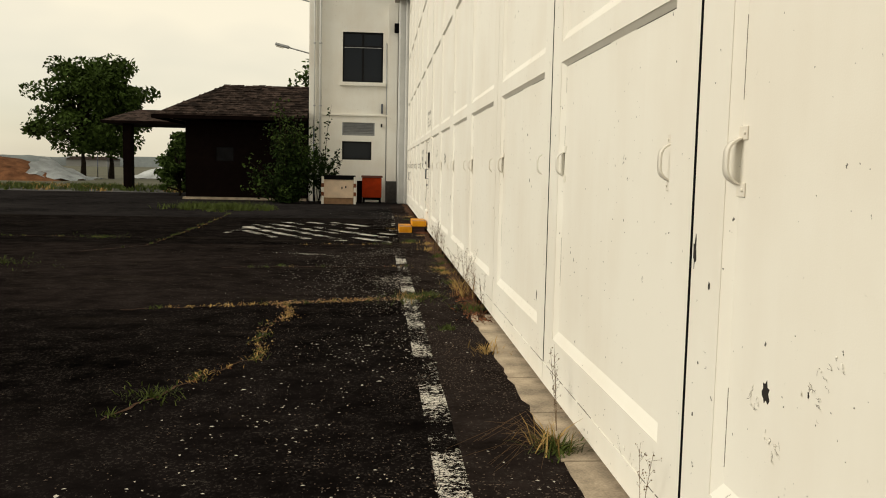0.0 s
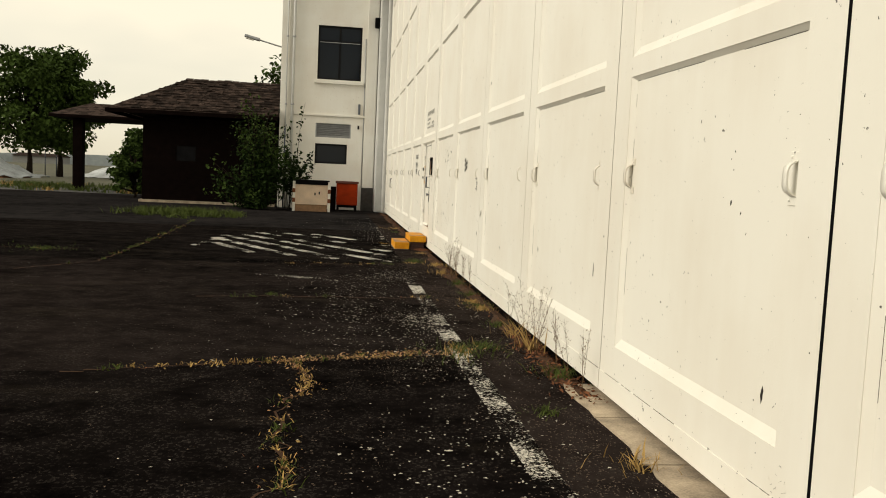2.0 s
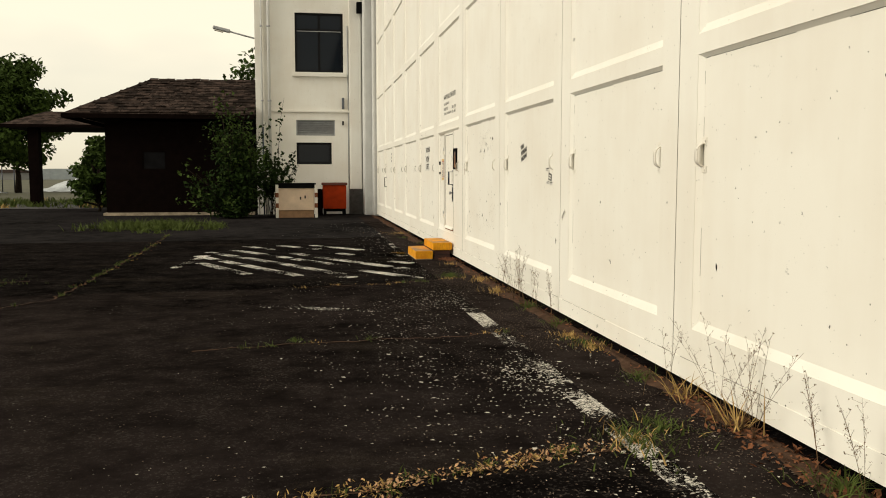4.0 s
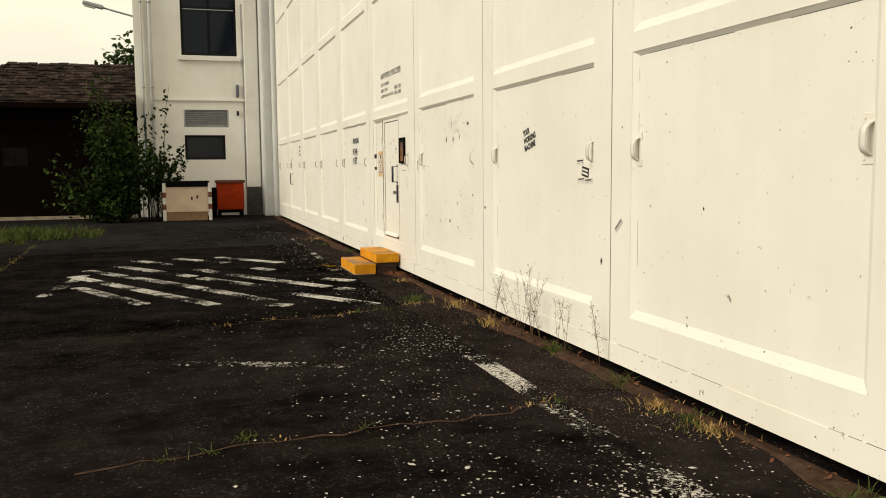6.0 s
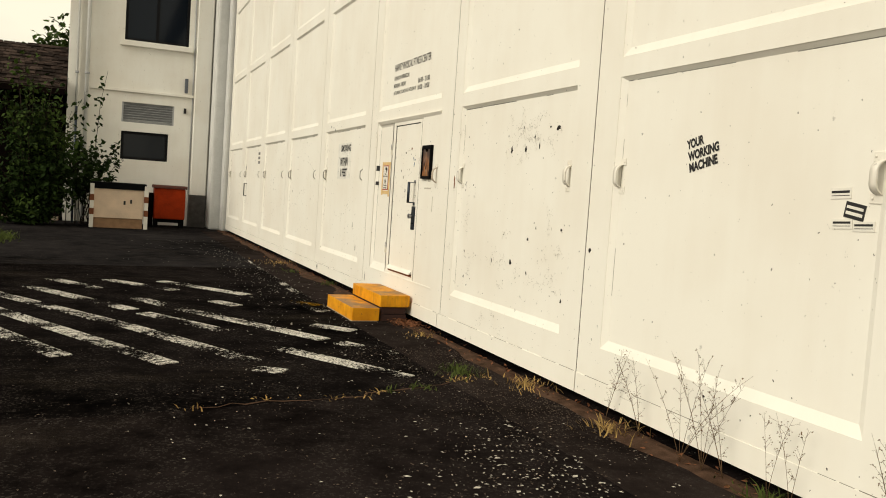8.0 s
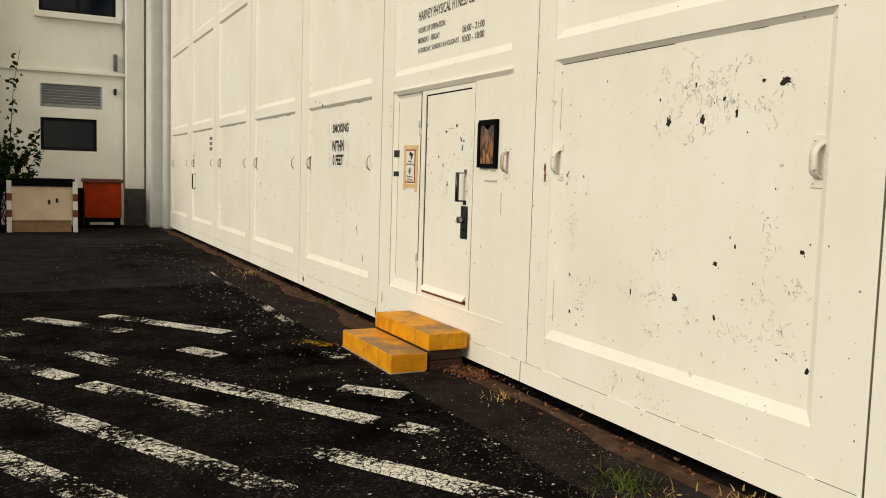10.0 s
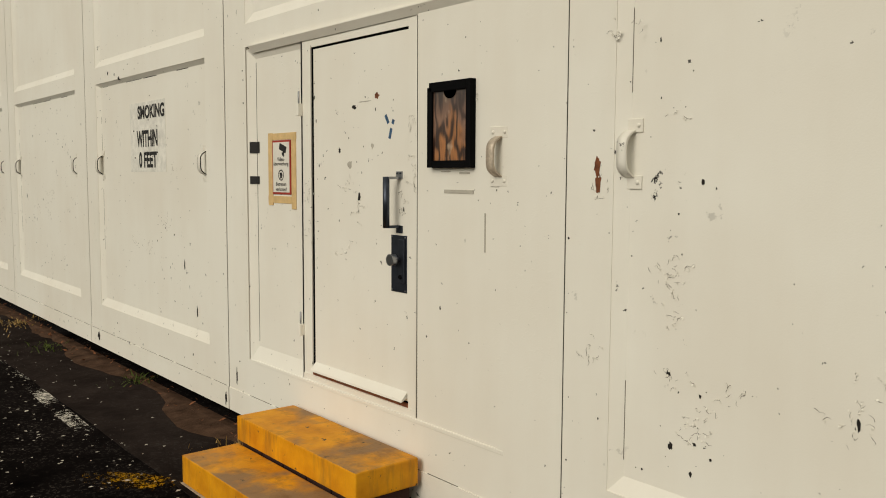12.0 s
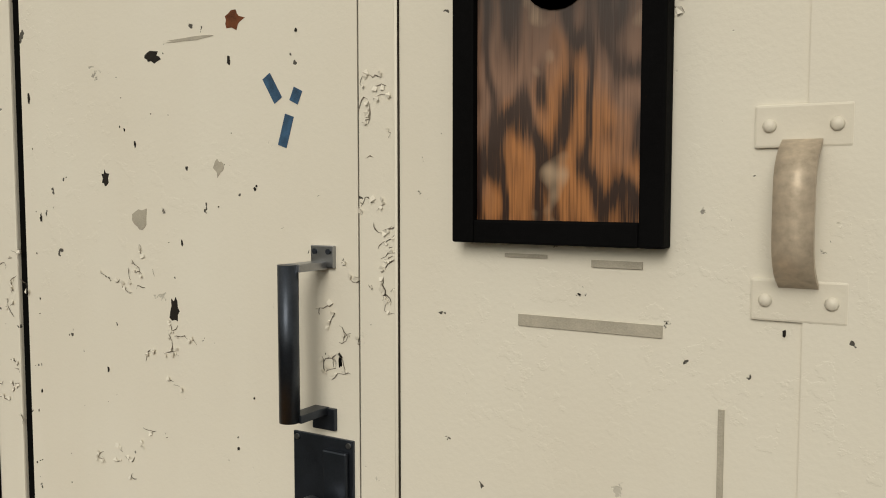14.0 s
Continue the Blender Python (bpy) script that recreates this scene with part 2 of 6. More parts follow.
def worn_marking(name, keep, lo=(0.42, 0.39, 0.34), hi=(0.78, 0.75, 0.68)):
    """Road paint, cracked and worn through to the asphalt."""
    m, t, b = nodes_of(name)
    v = place_vec(t)
    wear = math_node(t, 'ADD', math_node(t, 'MULTIPLY', noise_node(t, v, 1.5, 3.0), 0.5), math_node(t, 'MULTIPLY', noise_node(t, v, 24.0, 6.0, 0.8), 0.5))
    vor = t.nodes.new("ShaderNodeTexVoronoi")
    vor.feature = 'DISTANCE_TO_EDGE'
    vor.inputs["Scale"].default_value = 17.0
    t.links.new(v, vor.inputs["Vector"])
    crack = ramp_node(t, vor.outputs["Distance"], 0.015, 0.05)
    left = math_node(t, 'MULTIPLY', ramp_node(t, wear, keep, keep + 0.03), crack)
    fine = noise_node(t, v, 60.0, 3.0)
    left = math_node(t, 'MULTIPLY', left, ramp_node(t, noise_node(t, v, 85.0, 4.0, 0.7), 0.40, 0.47))
    white = ramp_node(t, fine, 0.3, 0.7, lo, hi)
    t.links.new(white, b.inputs["Base Color"])
    t.links.new(left, b.inputs["Alpha"])
    b.inputs["Roughness"].default_value = 0.9
    b.inputs["Specular IOR Level"].default_value = 0.0
    bump_node(t, b, math_node(t, 'ADD', left, fine), 0.4, 0.003)
    return m


def step_paint():
    m, t, b = nodes_of("yellow_step_paint")
    v = place_vec(t)
    g = t.nodes.new("ShaderNodeNewGeometry")
    sep = t.nodes.new("ShaderNodeSeparateXYZ")
    t.links.new(g.outputs["True Normal"], sep.inputs["Vector"])
    up = ramp_node(t, sep.outputs["Z"], 0.6, 0.9)
    scuff = ramp_node(t, noise_node(t, v, 2.6, 5.0, 0.6), 0.44, 0.57)
    yellow = ramp_node(t, noise_node(t, v, 7.0, 5.0), 0.3, 0.7, (0.53, 0.195, 0.002), (0.76, 0.335, 0.006))
    col = mix_node(t, math_node(t, 'MULTIPLY', math_node(t, 'MULTIPLY', scuff, up), 0.85), yellow, (0.20, 0.13, 0.075))
    streak = ramp_node(t, noise_node(t, place_vec(t, (9.0, 9.0, 1.2)), 1.0, 5.0, 0.7), 0.52, 0.68)
    col = mix_node(t, math_node(t, 'MULTIPLY', streak, 0.55), col, (0.16, 0.075, 0.020))
    spot = ramp_node(t, noise_node(t, v, 16.0, 5.0, 0.7), 0.65, 0.68)
    col = mix_node(t, spot, col, (0.06, 0.036, 0.020))
    t.links.new(col, b.inputs["Base Color"])
    b.inputs["Roughness"].default_value = 0.6
    b.inputs["Specular IOR Level"].default_value = 0.3
    bump_node(t, b, noise_node(t, v, 60.0, 4.0), 0.4, 0.004)
    return m


def plywood_mat():
    """Rotary-cut plywood: wide flame figure, orange low down, greyer and darker towards the top."""
    m, t, b = nodes_of("weathered_plywood")
    geo = t.nodes.new("ShaderNodeNewGeometry")
    sep = t.nodes.new("ShaderNodeSeparateXYZ")
    t.links.new(geo.outputs["Position"], sep.inputs["Vector"])
    field = noise_node(t, place_vec(t, (1.0, 13.0, 4.4)), 0.85, 2.0, 0.5)
    drag = noise_node(t, place_vec(t, (1.0, 70.0, 6.0)), 1.0, 3.0, 0.6)
    phase = math_node(t, 'ADD', math_node(t, 'MULTIPLY', field, 36.0), math_node(t, 'MULTIPLY', drag, 1.6))
    w = t.nodes.new("ShaderNodeMath")
    w.operation = 'SINE'
    t.links.new(phase, w.inputs[0])
    fib = noise_node(t, place_vec(t, (1.0, 330.0, 8.0)), 1.0, 3.0, 0.65)
    ring = math_node(t, 'ADD', math_node(t, 'MULTIPLY', w.outputs[0], 0.20), math_node(t, 'MULTIPLY', fib, 0.80))
    warm = ramp_node(t, ring, 0.26, 0.66, (0.024, 0.007, 0.003), (0.42, 0.170, 0.055))
    faded = ramp_node(t, ring, 0.24, 0.70, (0.045, 0.022, 0.017), (0.27, 0.150, 0.100))
    height_tone = math_node(t, 'ADD', math_node(t, 'MULTIPLY', math_node(t, 'SUBTRACT', sep.outputs["Z"], 1.61), 2.6), math_node(t, 'MULTIPLY', math_node(t, 'SUBTRACT', noise_node(t, place_vec(t, (1.0, 9.0, 5.0)), 1.0, 3.0), 0.5), 1.7))
    col = mix_node(t, ramp_node(t, height_tone, 0.16, 0.50), warm, faded)
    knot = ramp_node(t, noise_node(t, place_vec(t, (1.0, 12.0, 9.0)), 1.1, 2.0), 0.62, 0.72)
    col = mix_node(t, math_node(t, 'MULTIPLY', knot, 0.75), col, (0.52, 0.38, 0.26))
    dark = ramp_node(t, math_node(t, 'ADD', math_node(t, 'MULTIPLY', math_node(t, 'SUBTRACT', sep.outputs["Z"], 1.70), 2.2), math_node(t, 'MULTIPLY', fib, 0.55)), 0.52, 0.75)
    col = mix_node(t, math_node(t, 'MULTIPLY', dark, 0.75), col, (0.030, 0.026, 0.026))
    t.links.new(col, b.inputs["Base Color"])
    b.inputs["Roughness"].default_value = 0.35
    b.inputs["Coat Weight"].default_value = 0.2
    b.inputs["Coat Roughness"].default_value = 0.15
    bump_node(t, b, fib, 0.3, 0.001)
    return m


STRIP_ASPHALT = asphalt_mat("grey_brown_asphalt", (0.0055, 0.0042, 0.0038), (0.0350, 0.0265, 0.0238), 0.5)
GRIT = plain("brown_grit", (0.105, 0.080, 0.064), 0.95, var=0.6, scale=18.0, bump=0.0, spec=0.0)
GLASS = glass_mat()
DUSTY_GLASS = plain("dusty_dark_glass", (0.008, 0.008, 0.009), 0.55, var=0.5, scale=3.0, bump=0.0, spec=0.05)
ASPHALT_NEAR = asphalt_mat("black_asphalt", (0.0010, 0.0008, 0.0008), (0.0135, 0.0108, 0.0104), 0.5)
ASPHALT_MIDDLE = asphalt_mat("brown_black_asphalt", (0.0014, 0.0011, 0.0011), (0.0225, 0.0174, 0.0163), 0.8)
ASPHALT_HATCHED = asphalt_mat("black_hatched_asphalt", (0.0012, 0.0010, 0.0010), (0.0125, 0.0102, 0.0098), 0.3)
# paler grey: sky sheen at grazing view put into the base colour
ASPHALT_FAR_SHEEN = asphalt_mat("far_asphalt_sky_sheen", (0.0045, 0.0042, 0.0044), (0.0270, 0.0248, 0.0250), 0.2)
MARKING = worn_marking("worn_white_marking", 0.502)
FAINT = worn_marking("faint_white_marking", 0.520)
HATCH = worn_marking("worn_white_hatching", 0.490, (0.50, 0.47, 0.41), (0.82, 0.79, 0.72))
OVERSPRAY = worn_marking("yellow_overspray", 0.53, (0.22, 0.11, 0.004), (0.42, 0.22, 0.01))
STEP_YELLOW = step_paint()
PLYWOOD = plywood_mat()


# ---- mesh helpers ----
def part(name, bm, material, parent=None, label=""):
    me = bpy.data.meshes.new(name)
    bm.to_mesh(me)
    bm.free()
    me.materials.append(material)
    ob = new(name, me)
    if parent is not None:
        ob.parent = parent
    if label:
        ob["label"] = label
    return ob


def thing(name, loc, label, category, group="", kind=""):
    ob = new(name)
    ob.location = loc
    ob.empty_display_size = 0.1
    return tagged(ob, label, category, group, kind)


def boxes(*specs, bevel=0.0):
    bm = bmesh.new()
    for x0, y0, z0, x1, y1, z1 in specs:
        bmesh.ops.create_cube(bm, size=1, matrix=Matrix.Translation(((x0 + x1) / 2, (y0 + y1) / 2, (z0 + z1) / 2)) @ Matrix.Diagonal((x1 - x0, y1 - y0, z1 - z0, 1)))
    if bevel:
        bmesh.ops.bevel(bm, geom=list(bm.edges), offset=bevel, segments=2, affect='EDGES', profile=0.6)
    return bm


def tube(path, radius, sides=10, bm=None, tip=None):
    """A round bar along a list of points."""
    bm = bm or bmesh.new()
    rings = []
    for k, p in enumerate(path):
        p = Vector(p)
        a = Vector(path[max(0, k - 1)])
        b = Vector(path[min(len(path) - 1, k + 1)])
        d = (b - a).normalized()
        u = d.cross(Vector((0, 0, 1)) if abs(d.z) < 0.9 else Vector((1, 0, 0))).normalized()
        w = d.cross(u)
        r = radius if tip is None else radius + (tip - radius) * k / (len(path) - 1)
        rings.append([bm.verts.new(p + (u * math.cos(2 * math.pi * i / sides) + w * math.sin(2 * math.pi * i / sides)) * r) for i in range(sides)])
    for r0, r1 in zip(rings, rings[1:]):
        for i in range(sides):
            bm.faces.new((r0[i], r0[(i + 1) % sides], r1[(i + 1) % sides], r1[i])).smooth = True
    if sides > 3:
        bm.faces.new(rings[0][::-1])
        bm.faces.new(rings[-1])
    return bm


def blob(y, z, w, h, x0, x1, seed, sides=14):
    """A thin plate with an irregular outline, flat against the wall."""
    rnd = random.Random(seed)
    bm = bmesh.new()
    front, back = [], []
    for i in range(sides):
        a = 2 * math.pi * i / sides
        r = 0.5 * rnd.uniform(0.5 if sides < 15 else 0.66, 1.1)
        p = (y + math.cos(a) * r * w, z + math.sin(a) * r * h)
        front.append(bm.verts.new((x0, *p)))
        back.append(bm.verts.new((x1, *p)))
    bm.faces.new(front)
    for i in range(sides):
        bm.faces.new((front[i], back[i], back[(i + 1) % sides], front[(i + 1) % sides]))
    bmesh.ops.recalc_face_normals(bm, faces=bm.faces)
    return bm


WALL_FACE = Matrix(((0, 0, -1, 0), (-1, 0, 0, 0), (0, 1, 0, 0), (0, 0, 0, 1)))


def words(name, text, y, z, height, width, x, material, parent=None, tilt=0.0, bold=0.03):
    """Lettering on the wall; y is its start, z its base line."""
    cu = bpy.data.curves.new(name, 'FONT')
    cu.body = text
    cu.size = 1.0
    cu.offset = bold
    tmp = new(name, cu)
    me = bpy.data.meshes.new_from_object(tmp.evaluated_get(bpy.context.evaluated_depsgraph_get()))
    bpy.data.objects.remove(tmp)
    bpy.data.curves.remove(cu)
    xs = [v.co.x for v in me.vertices]
    ys = [v.co.y for v in me.vertices]
    fit = Matrix.Diagonal((width / (max(xs) - min(xs)), height / (max(ys) - min(ys)), 1, 1)) @ Matrix.Translation((-min(xs), -min(ys), 0))
    me.transform(Matrix.Translation((x, y, z)) @ WALL_FACE @ Matrix.Rotation(radians(tilt), 4, 'Z') @ fit)
    me.materials.append(material)
    ob = new(name, me)
    if parent is not None:
        ob.parent = parent
    return ob


# ---- ground ----
def sheet(name, x0, y0, x1, y1, z, material, cells=1):
    bm = bmesh.new()
    bmesh.ops.create_grid(bm, x_segments=cells, y_segments=cells, size=0.5, matrix=Matrix.Translation(((x0 + x1) / 2, (y0 + y1) / 2, z)) @ Matrix.Diagonal((x1 - x0, y1 - y0, 1, 1)))
    return part(name, bm, material)


FIELD = plain("dry_field", (0.060, 0.058, 0.030), 0.95, var=0.4, scale=0.15, bump=0.4)
tagged(sheet("ground", -1500, -1500, 1500, 1500, -0.03, FIELD), "dry grassy open field reaching the horizon", "ground", kind="structure")
def paving(material, near, far, label):
    """One paved field of the yard between two joints, each a line of points from x = -60 to 0.9."""
    bm = bmesh.new()
    ring = [*near, *far[::-1]]
    top = [bm.verts.new((x, y, 0.0)) for x, y in ring]
    low = [bm.verts.new((x, y, -0.025)) for x, y in ring]
    bm.faces.new(top)
    bm.faces.new(low[::-1])
    for i in range(len(ring)):
        j = (i + 1) % len(ring)
        bm.faces.new((top[j], top[i], low[i], low[j]))
    bmesh.ops.triangulate(bm, faces=[f for f in bm.faces if len(f.verts) > 4])
    bmesh.ops.recalc_face_normals(bm, faces=bm.faces)
    tagged(part("road", bm, material), label, "yard", "paved fields of the yard", "structure")


JOINTS = (((-60, -40), (0.9, -40)), ((-60, 6.4), (-3.9, 7.25), (-2.25, 7.72), (-0.9, 8.15), (0.9, 8.9)), ((-60, 13.6), (-3.2, 14.95), (-1.7, 15.2), (-0.9, 15.5), (0.9, 16.2)), ((-60, 22.4), (-5.7, 23.4), (0.9, 24.2)), ((-60, 43), (0.9, 43)))
for field, label, near, far in zip((ASPHALT_NEAR, ASPHALT_MIDDLE, ASPHALT_HATCHED, ASPHALT_FAR_SHEEN), ("black cracked asphalt with a worn white edge line", "brownish black asphalt strewn with pale grit", "black asphalt with worn white diagonal hatching", "grey asphalt before hut and tower, with sky sheen in its colour"), JOINTS, JOINTS[1:]):
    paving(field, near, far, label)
bm = bmesh.new()
rnd = random.Random(3)
for k in range(24):
    y0, y1 = -15.0 + 0.92 * k, -15.0 + 0.92 * k + 0.905
    edge = [(-0.17 + rnd.uniform(-0.022, 0.022) - (0.03 if y1 > 4 else 0) * rnd.random(), y0 + (y1 - y0) * u) for u in (0, 0.2, 0.35, 0.55, 0.8, 1)]
    top = [bm.verts.new((x, y, 0.012)) for x, y in edge] + [bm.verts.new((0.5, y1, 0.012)), bm.verts.new((0.5, y0, 0.012))]
    low = [bm.verts.new((vv.co.x, vv.co.y, -0.02)) for vv in top]
    bm.faces.new(top)
    for a in range(8):
        bm.faces.new((top[a], low[a], low[(a + 1) % 8], top[(a + 1) % 8]))
bmesh.ops.recalc_face_normals(bm, faces=bm.faces)
strip = part("pavement", bm, CONCRETE)
tagged(strip, "crumbling pale concrete track strip below the hangar doors", "pavement", kind="structure")
bm = bmesh.new()
rnd = random.Random(14)
left_, right_ = [], []
for k in range(120):
    y = -15.0 + k * 0.41
    left_.append((-0.712 + rnd.uniform(-0.012, 0.006), y))
    right_.append((-0.10, y))
rows = [[bm.verts.new((x, y, z)) for (x, y), z in ((a, -0.006), (a, 0.0042), (c, 0.0042))] for a, c in zip(left_, right_)]
for r0, r1 in zip(rows, rows[1:]):
    bm.faces.new((r0[0], r1[0], r1[1], r0[1]))
    bm.faces.new((r0[1], r1[1], r1[2], r0[2]))
bmesh.ops.recalc_face_normals(bm, faces=bm.faces)
tagged(part("asphalt_strip", bm, STRIP_ASPHALT), "smoother grey-brown asphalt strip along the hangar doors", "road", kind="structure")
lane = part("road_patch", boxes((-60, 43, -0.03, -11, 52, -0.008)), plain("pale_worn_asphalt", (0.045, 0.043, 0.041), 0.95, var=0.3, scale=0.6))
tagged(lane, "paler worn asphalt lane past the hut", "lane", kind="structure")


def marking(name, p, q, width, material, label, lift=0.004):
    a, b = Vector((*p, 0)), Vector((*q, 0))
    n = (b - a).normalized().cross(Vector((0, 0, 1))) * width / 2
    bm = bmesh.new()
    top = [bm.verts.new(c + Vector((0, 0, lift))) for c in (a - n, b - n, b + n, a + n)]
    low = [bm.verts.new(c + Vector((0, 0, -0.003))) for c in (a - n, b - n, b + n, a + n)]
    bm.faces.new(top)
    for i in range(4):
        bm.faces.new((top[i], low[i], low[(i + 1) % 4], top[(i + 1) % 4]))
    bmesh.ops.recalc_face_normals(bm, faces=bm.faces)
    return tagged(part(name, bm, material), label, "road marking", "painted ground markings", "structure")


marking("edge_line", (-0.80, -6.0), (-0.80, 5.5), 0.17, MARKING, "worn white line painted along the hangar doors")
marking("edge_line", (-0.80, 5.5), (-0.80, 11.2), 0.17, FAINT, "nearly worn away white line on the asphalt")
marking("edge_line", (-0.80, 11.2), (-0.80, 13.0), 0.17, MARKING, "worn white line painted along the hangar doors")
marking("edge_line", (-0.80, 20.4), (-0.62, 28.5), 0.10, FAINT, "nearly worn away white line on the asphalt")
marking("cross_line", (-3.1, 13.5), (-1.75, 12.95), 0.13, FAINT, "faint scrap of white paint on the asphalt", 0.0075)
HATCHING = (
    (-4.35, 18.45, -3.46, 16.70), (-4.55, 19.75, -2.70, 16.38), (-4.42, 20.45, -2.92, 18.03), (-2.92, 18.03, -2.06, 16.45), (-4.00, 20.90, -2.89, 19.12), (-2.79, 18.90, -2.10, 17.84),
    (-3.81, 21.75, -3.25, 20.85), (-2.82, 20.03, -2.52, 19.45), (-2.48, 19.36, -1.25, 17.39), (-1.80, 17.06, -0.98, 15.79), (-3.13, 21.77, -2.34, 20.82), (-2.45, 21.74, -1.49, 20.50),
    (-1.97, 19.88, -1.75, 19.52), (-1.20, 19.58, -0.79, 19.16), (-1.17, 18.21, -0.83, 17.87), (-1.14, 17.24, -0.80, 16.68), (-2.12, 16.20, -1.89, 16.05))
for k, (xa, ya, xb, yb) in enumerate(HATCHING):
    marking("hatch_stripe", (xa, ya), (xb, yb), 0.17, HATCH, "worn white diagonal hatching stripe on asphalt", 0.0075)
marking("hatch_border", (-4.66, 17.75), (-4.40, 19.85), 0.15, FAINT, "faint white border of the hatched area", 0.0055)
bm = bmesh.new()
bmesh.ops.create_circle(bm, cap_ends=True, segments=28, radius=1.0, matrix=Matrix.Translation((-0.86, 19.62, 0.0085)) @ Matrix.Rotation(0.5, 4, 'Z') @ Matrix.Diagonal((0.16, 0.42, 1, 1)))
tagged(part("overspray", bm, OVERSPRAY), "yellow paint overspray on the asphalt beside the steps", "paint stain", kind="structure")


# ---- the hangar doors ----
BAY, STILE, FACE_TOP = 2.75, 0.285, 8.6
ROWS = ((0.44, 2.295), (2.43, 4.15), (4.30, 6.05), (6.20, 7.95))


def panel_mesh(y0, y1, z0, z1, depth=0.03, slope=0.055, sides=(0.9, 0.9, 1.1, 0.52)):
    """A sunk field with sloping sides; sides: low y, high y, bottom, top."""
    a = (y0 + slope * sides[0], y1 - slope * sides[1], z0 + slope * sides[2], z1 - slope * sides[3])
    bm = bmesh.new()
    outer = [bm.verts.new((0.003, y, z)) for y, z in ((y0, z0), (y1, z0), (y1, z1), (y0, z1))]
    inner = [bm.verts.new((depth, y, z)) for y, z in ((a[0], a[2]), (a[1], a[2]), (a[1], a[3]), (a[0], a[3]))]
    rear = [bm.verts.new((depth + 0.03, v.co.y, v.co.z)) for v in outer]
    for i in range(4):
        j = (i + 1) % 4
        bm.faces.new((outer[i], outer[j], inner[j], inner[i]))
        bm.faces.new((outer[j], outer[i], rear[i], rear[j]))
    bm.faces.new(inner)
    bm.faces.new(rear[::-1])
    bmesh.ops.recalc_face_normals(bm, faces=bm.faces)
    return bm


def grab_handle(parent, x, y, z=1.627, grip=None, worn=False):
    """Bent strap handle on two riveted plates."""
    h = part("handle", boxes((x - 0.006, y - 0.05, z + 0.072, x, y + 0.05, z + 0.119), (x - 0.006, y - 0.05, z - 0.119, x, y + 0.05, z - 0.072), bevel=0.0028), HANDLE_PAINT, parent, "bent strap handle thick with old paint")
    bm, rim = bmesh.new(), bmesh.new()
    rows = []
    n = 16
    for k in range(n + 1):
        u = -1 + 2 * k / n
        out = 0.052 * (1 - abs(u) ** 4.2)
        for d in (0.0, 0.007):
            rows.append([bm.verts.new((x - 0.004 - max(0.0, out - d), y + s * 0.0205, z + u * (0.082 - d * 0.6))) for s in (-1, 1)])
    for k in range(n):
        f0, b0, f1, b1 = rows[2 * k], rows[2 * k + 1], rows[2 * k + 2], rows[2 * k + 3]
        bm.faces.new((f0[0], f0[1], f1[1], f1[0])).smooth = True
        bm.faces.new((b0[0], b1[0], b1[1], b0[1])).smooth = True
        for s in (0, 1):
            if worn:
                rim.faces.new([rim.verts.new(v_.co + Vector((0, (s - 0.5) * 0.003, 0))) for v_ in (f0[s], f1[s], b1[s], b0[s])])
            bm.faces.new((f0[s], f1[s], b1[s], b0[s]))
    bmesh.ops.recalc_face_normals(bm, faces=bm.faces)
    # thin dark strips along both sides of the strap
    if worn:
        bmesh.ops.remove_doubles(rim, verts=rim.verts, dist=0.0002)
        part("rim", rim, CHIP, h, "dark edge of the strap")
    else:
        rim.free()
    part("grip", bm, grip or HANDLE_PAINT, h)
    for dz in (0.096, -0.096):
        for dy in (-0.034, 0.034):
            bm = bmesh.new()
            bmesh.ops.create_uvsphere(bm, u_segments=10, v_segments=6, radius=0.0075, matrix=Matrix.Translation((x - 0.007, y + dy, z + dz)) @ Matrix.Diagonal((0.6, 1, 1, 1)))
            for f in bm.faces:
                f.smooth = True
            part("rivet", bm, HANDLE_PAINT, h)
    return h


def leaf_frame():
    h = BAY / 2 - 0.006
    s = BAY / 2 - STILE
    specs = [(0, -h, 0.07, 0.06, -s, FACE_TOP), (0, s, 0.07, 0.06, h, FACE_TOP)]
    last = 0.07
    for z0, z1 in ROWS:
        specs.append((0, -s, last, 0.06, s, z0))
        last = z1
    specs.append((0, -s, last, 0.06, s, FACE_TOP))
    return boxes(*specs)


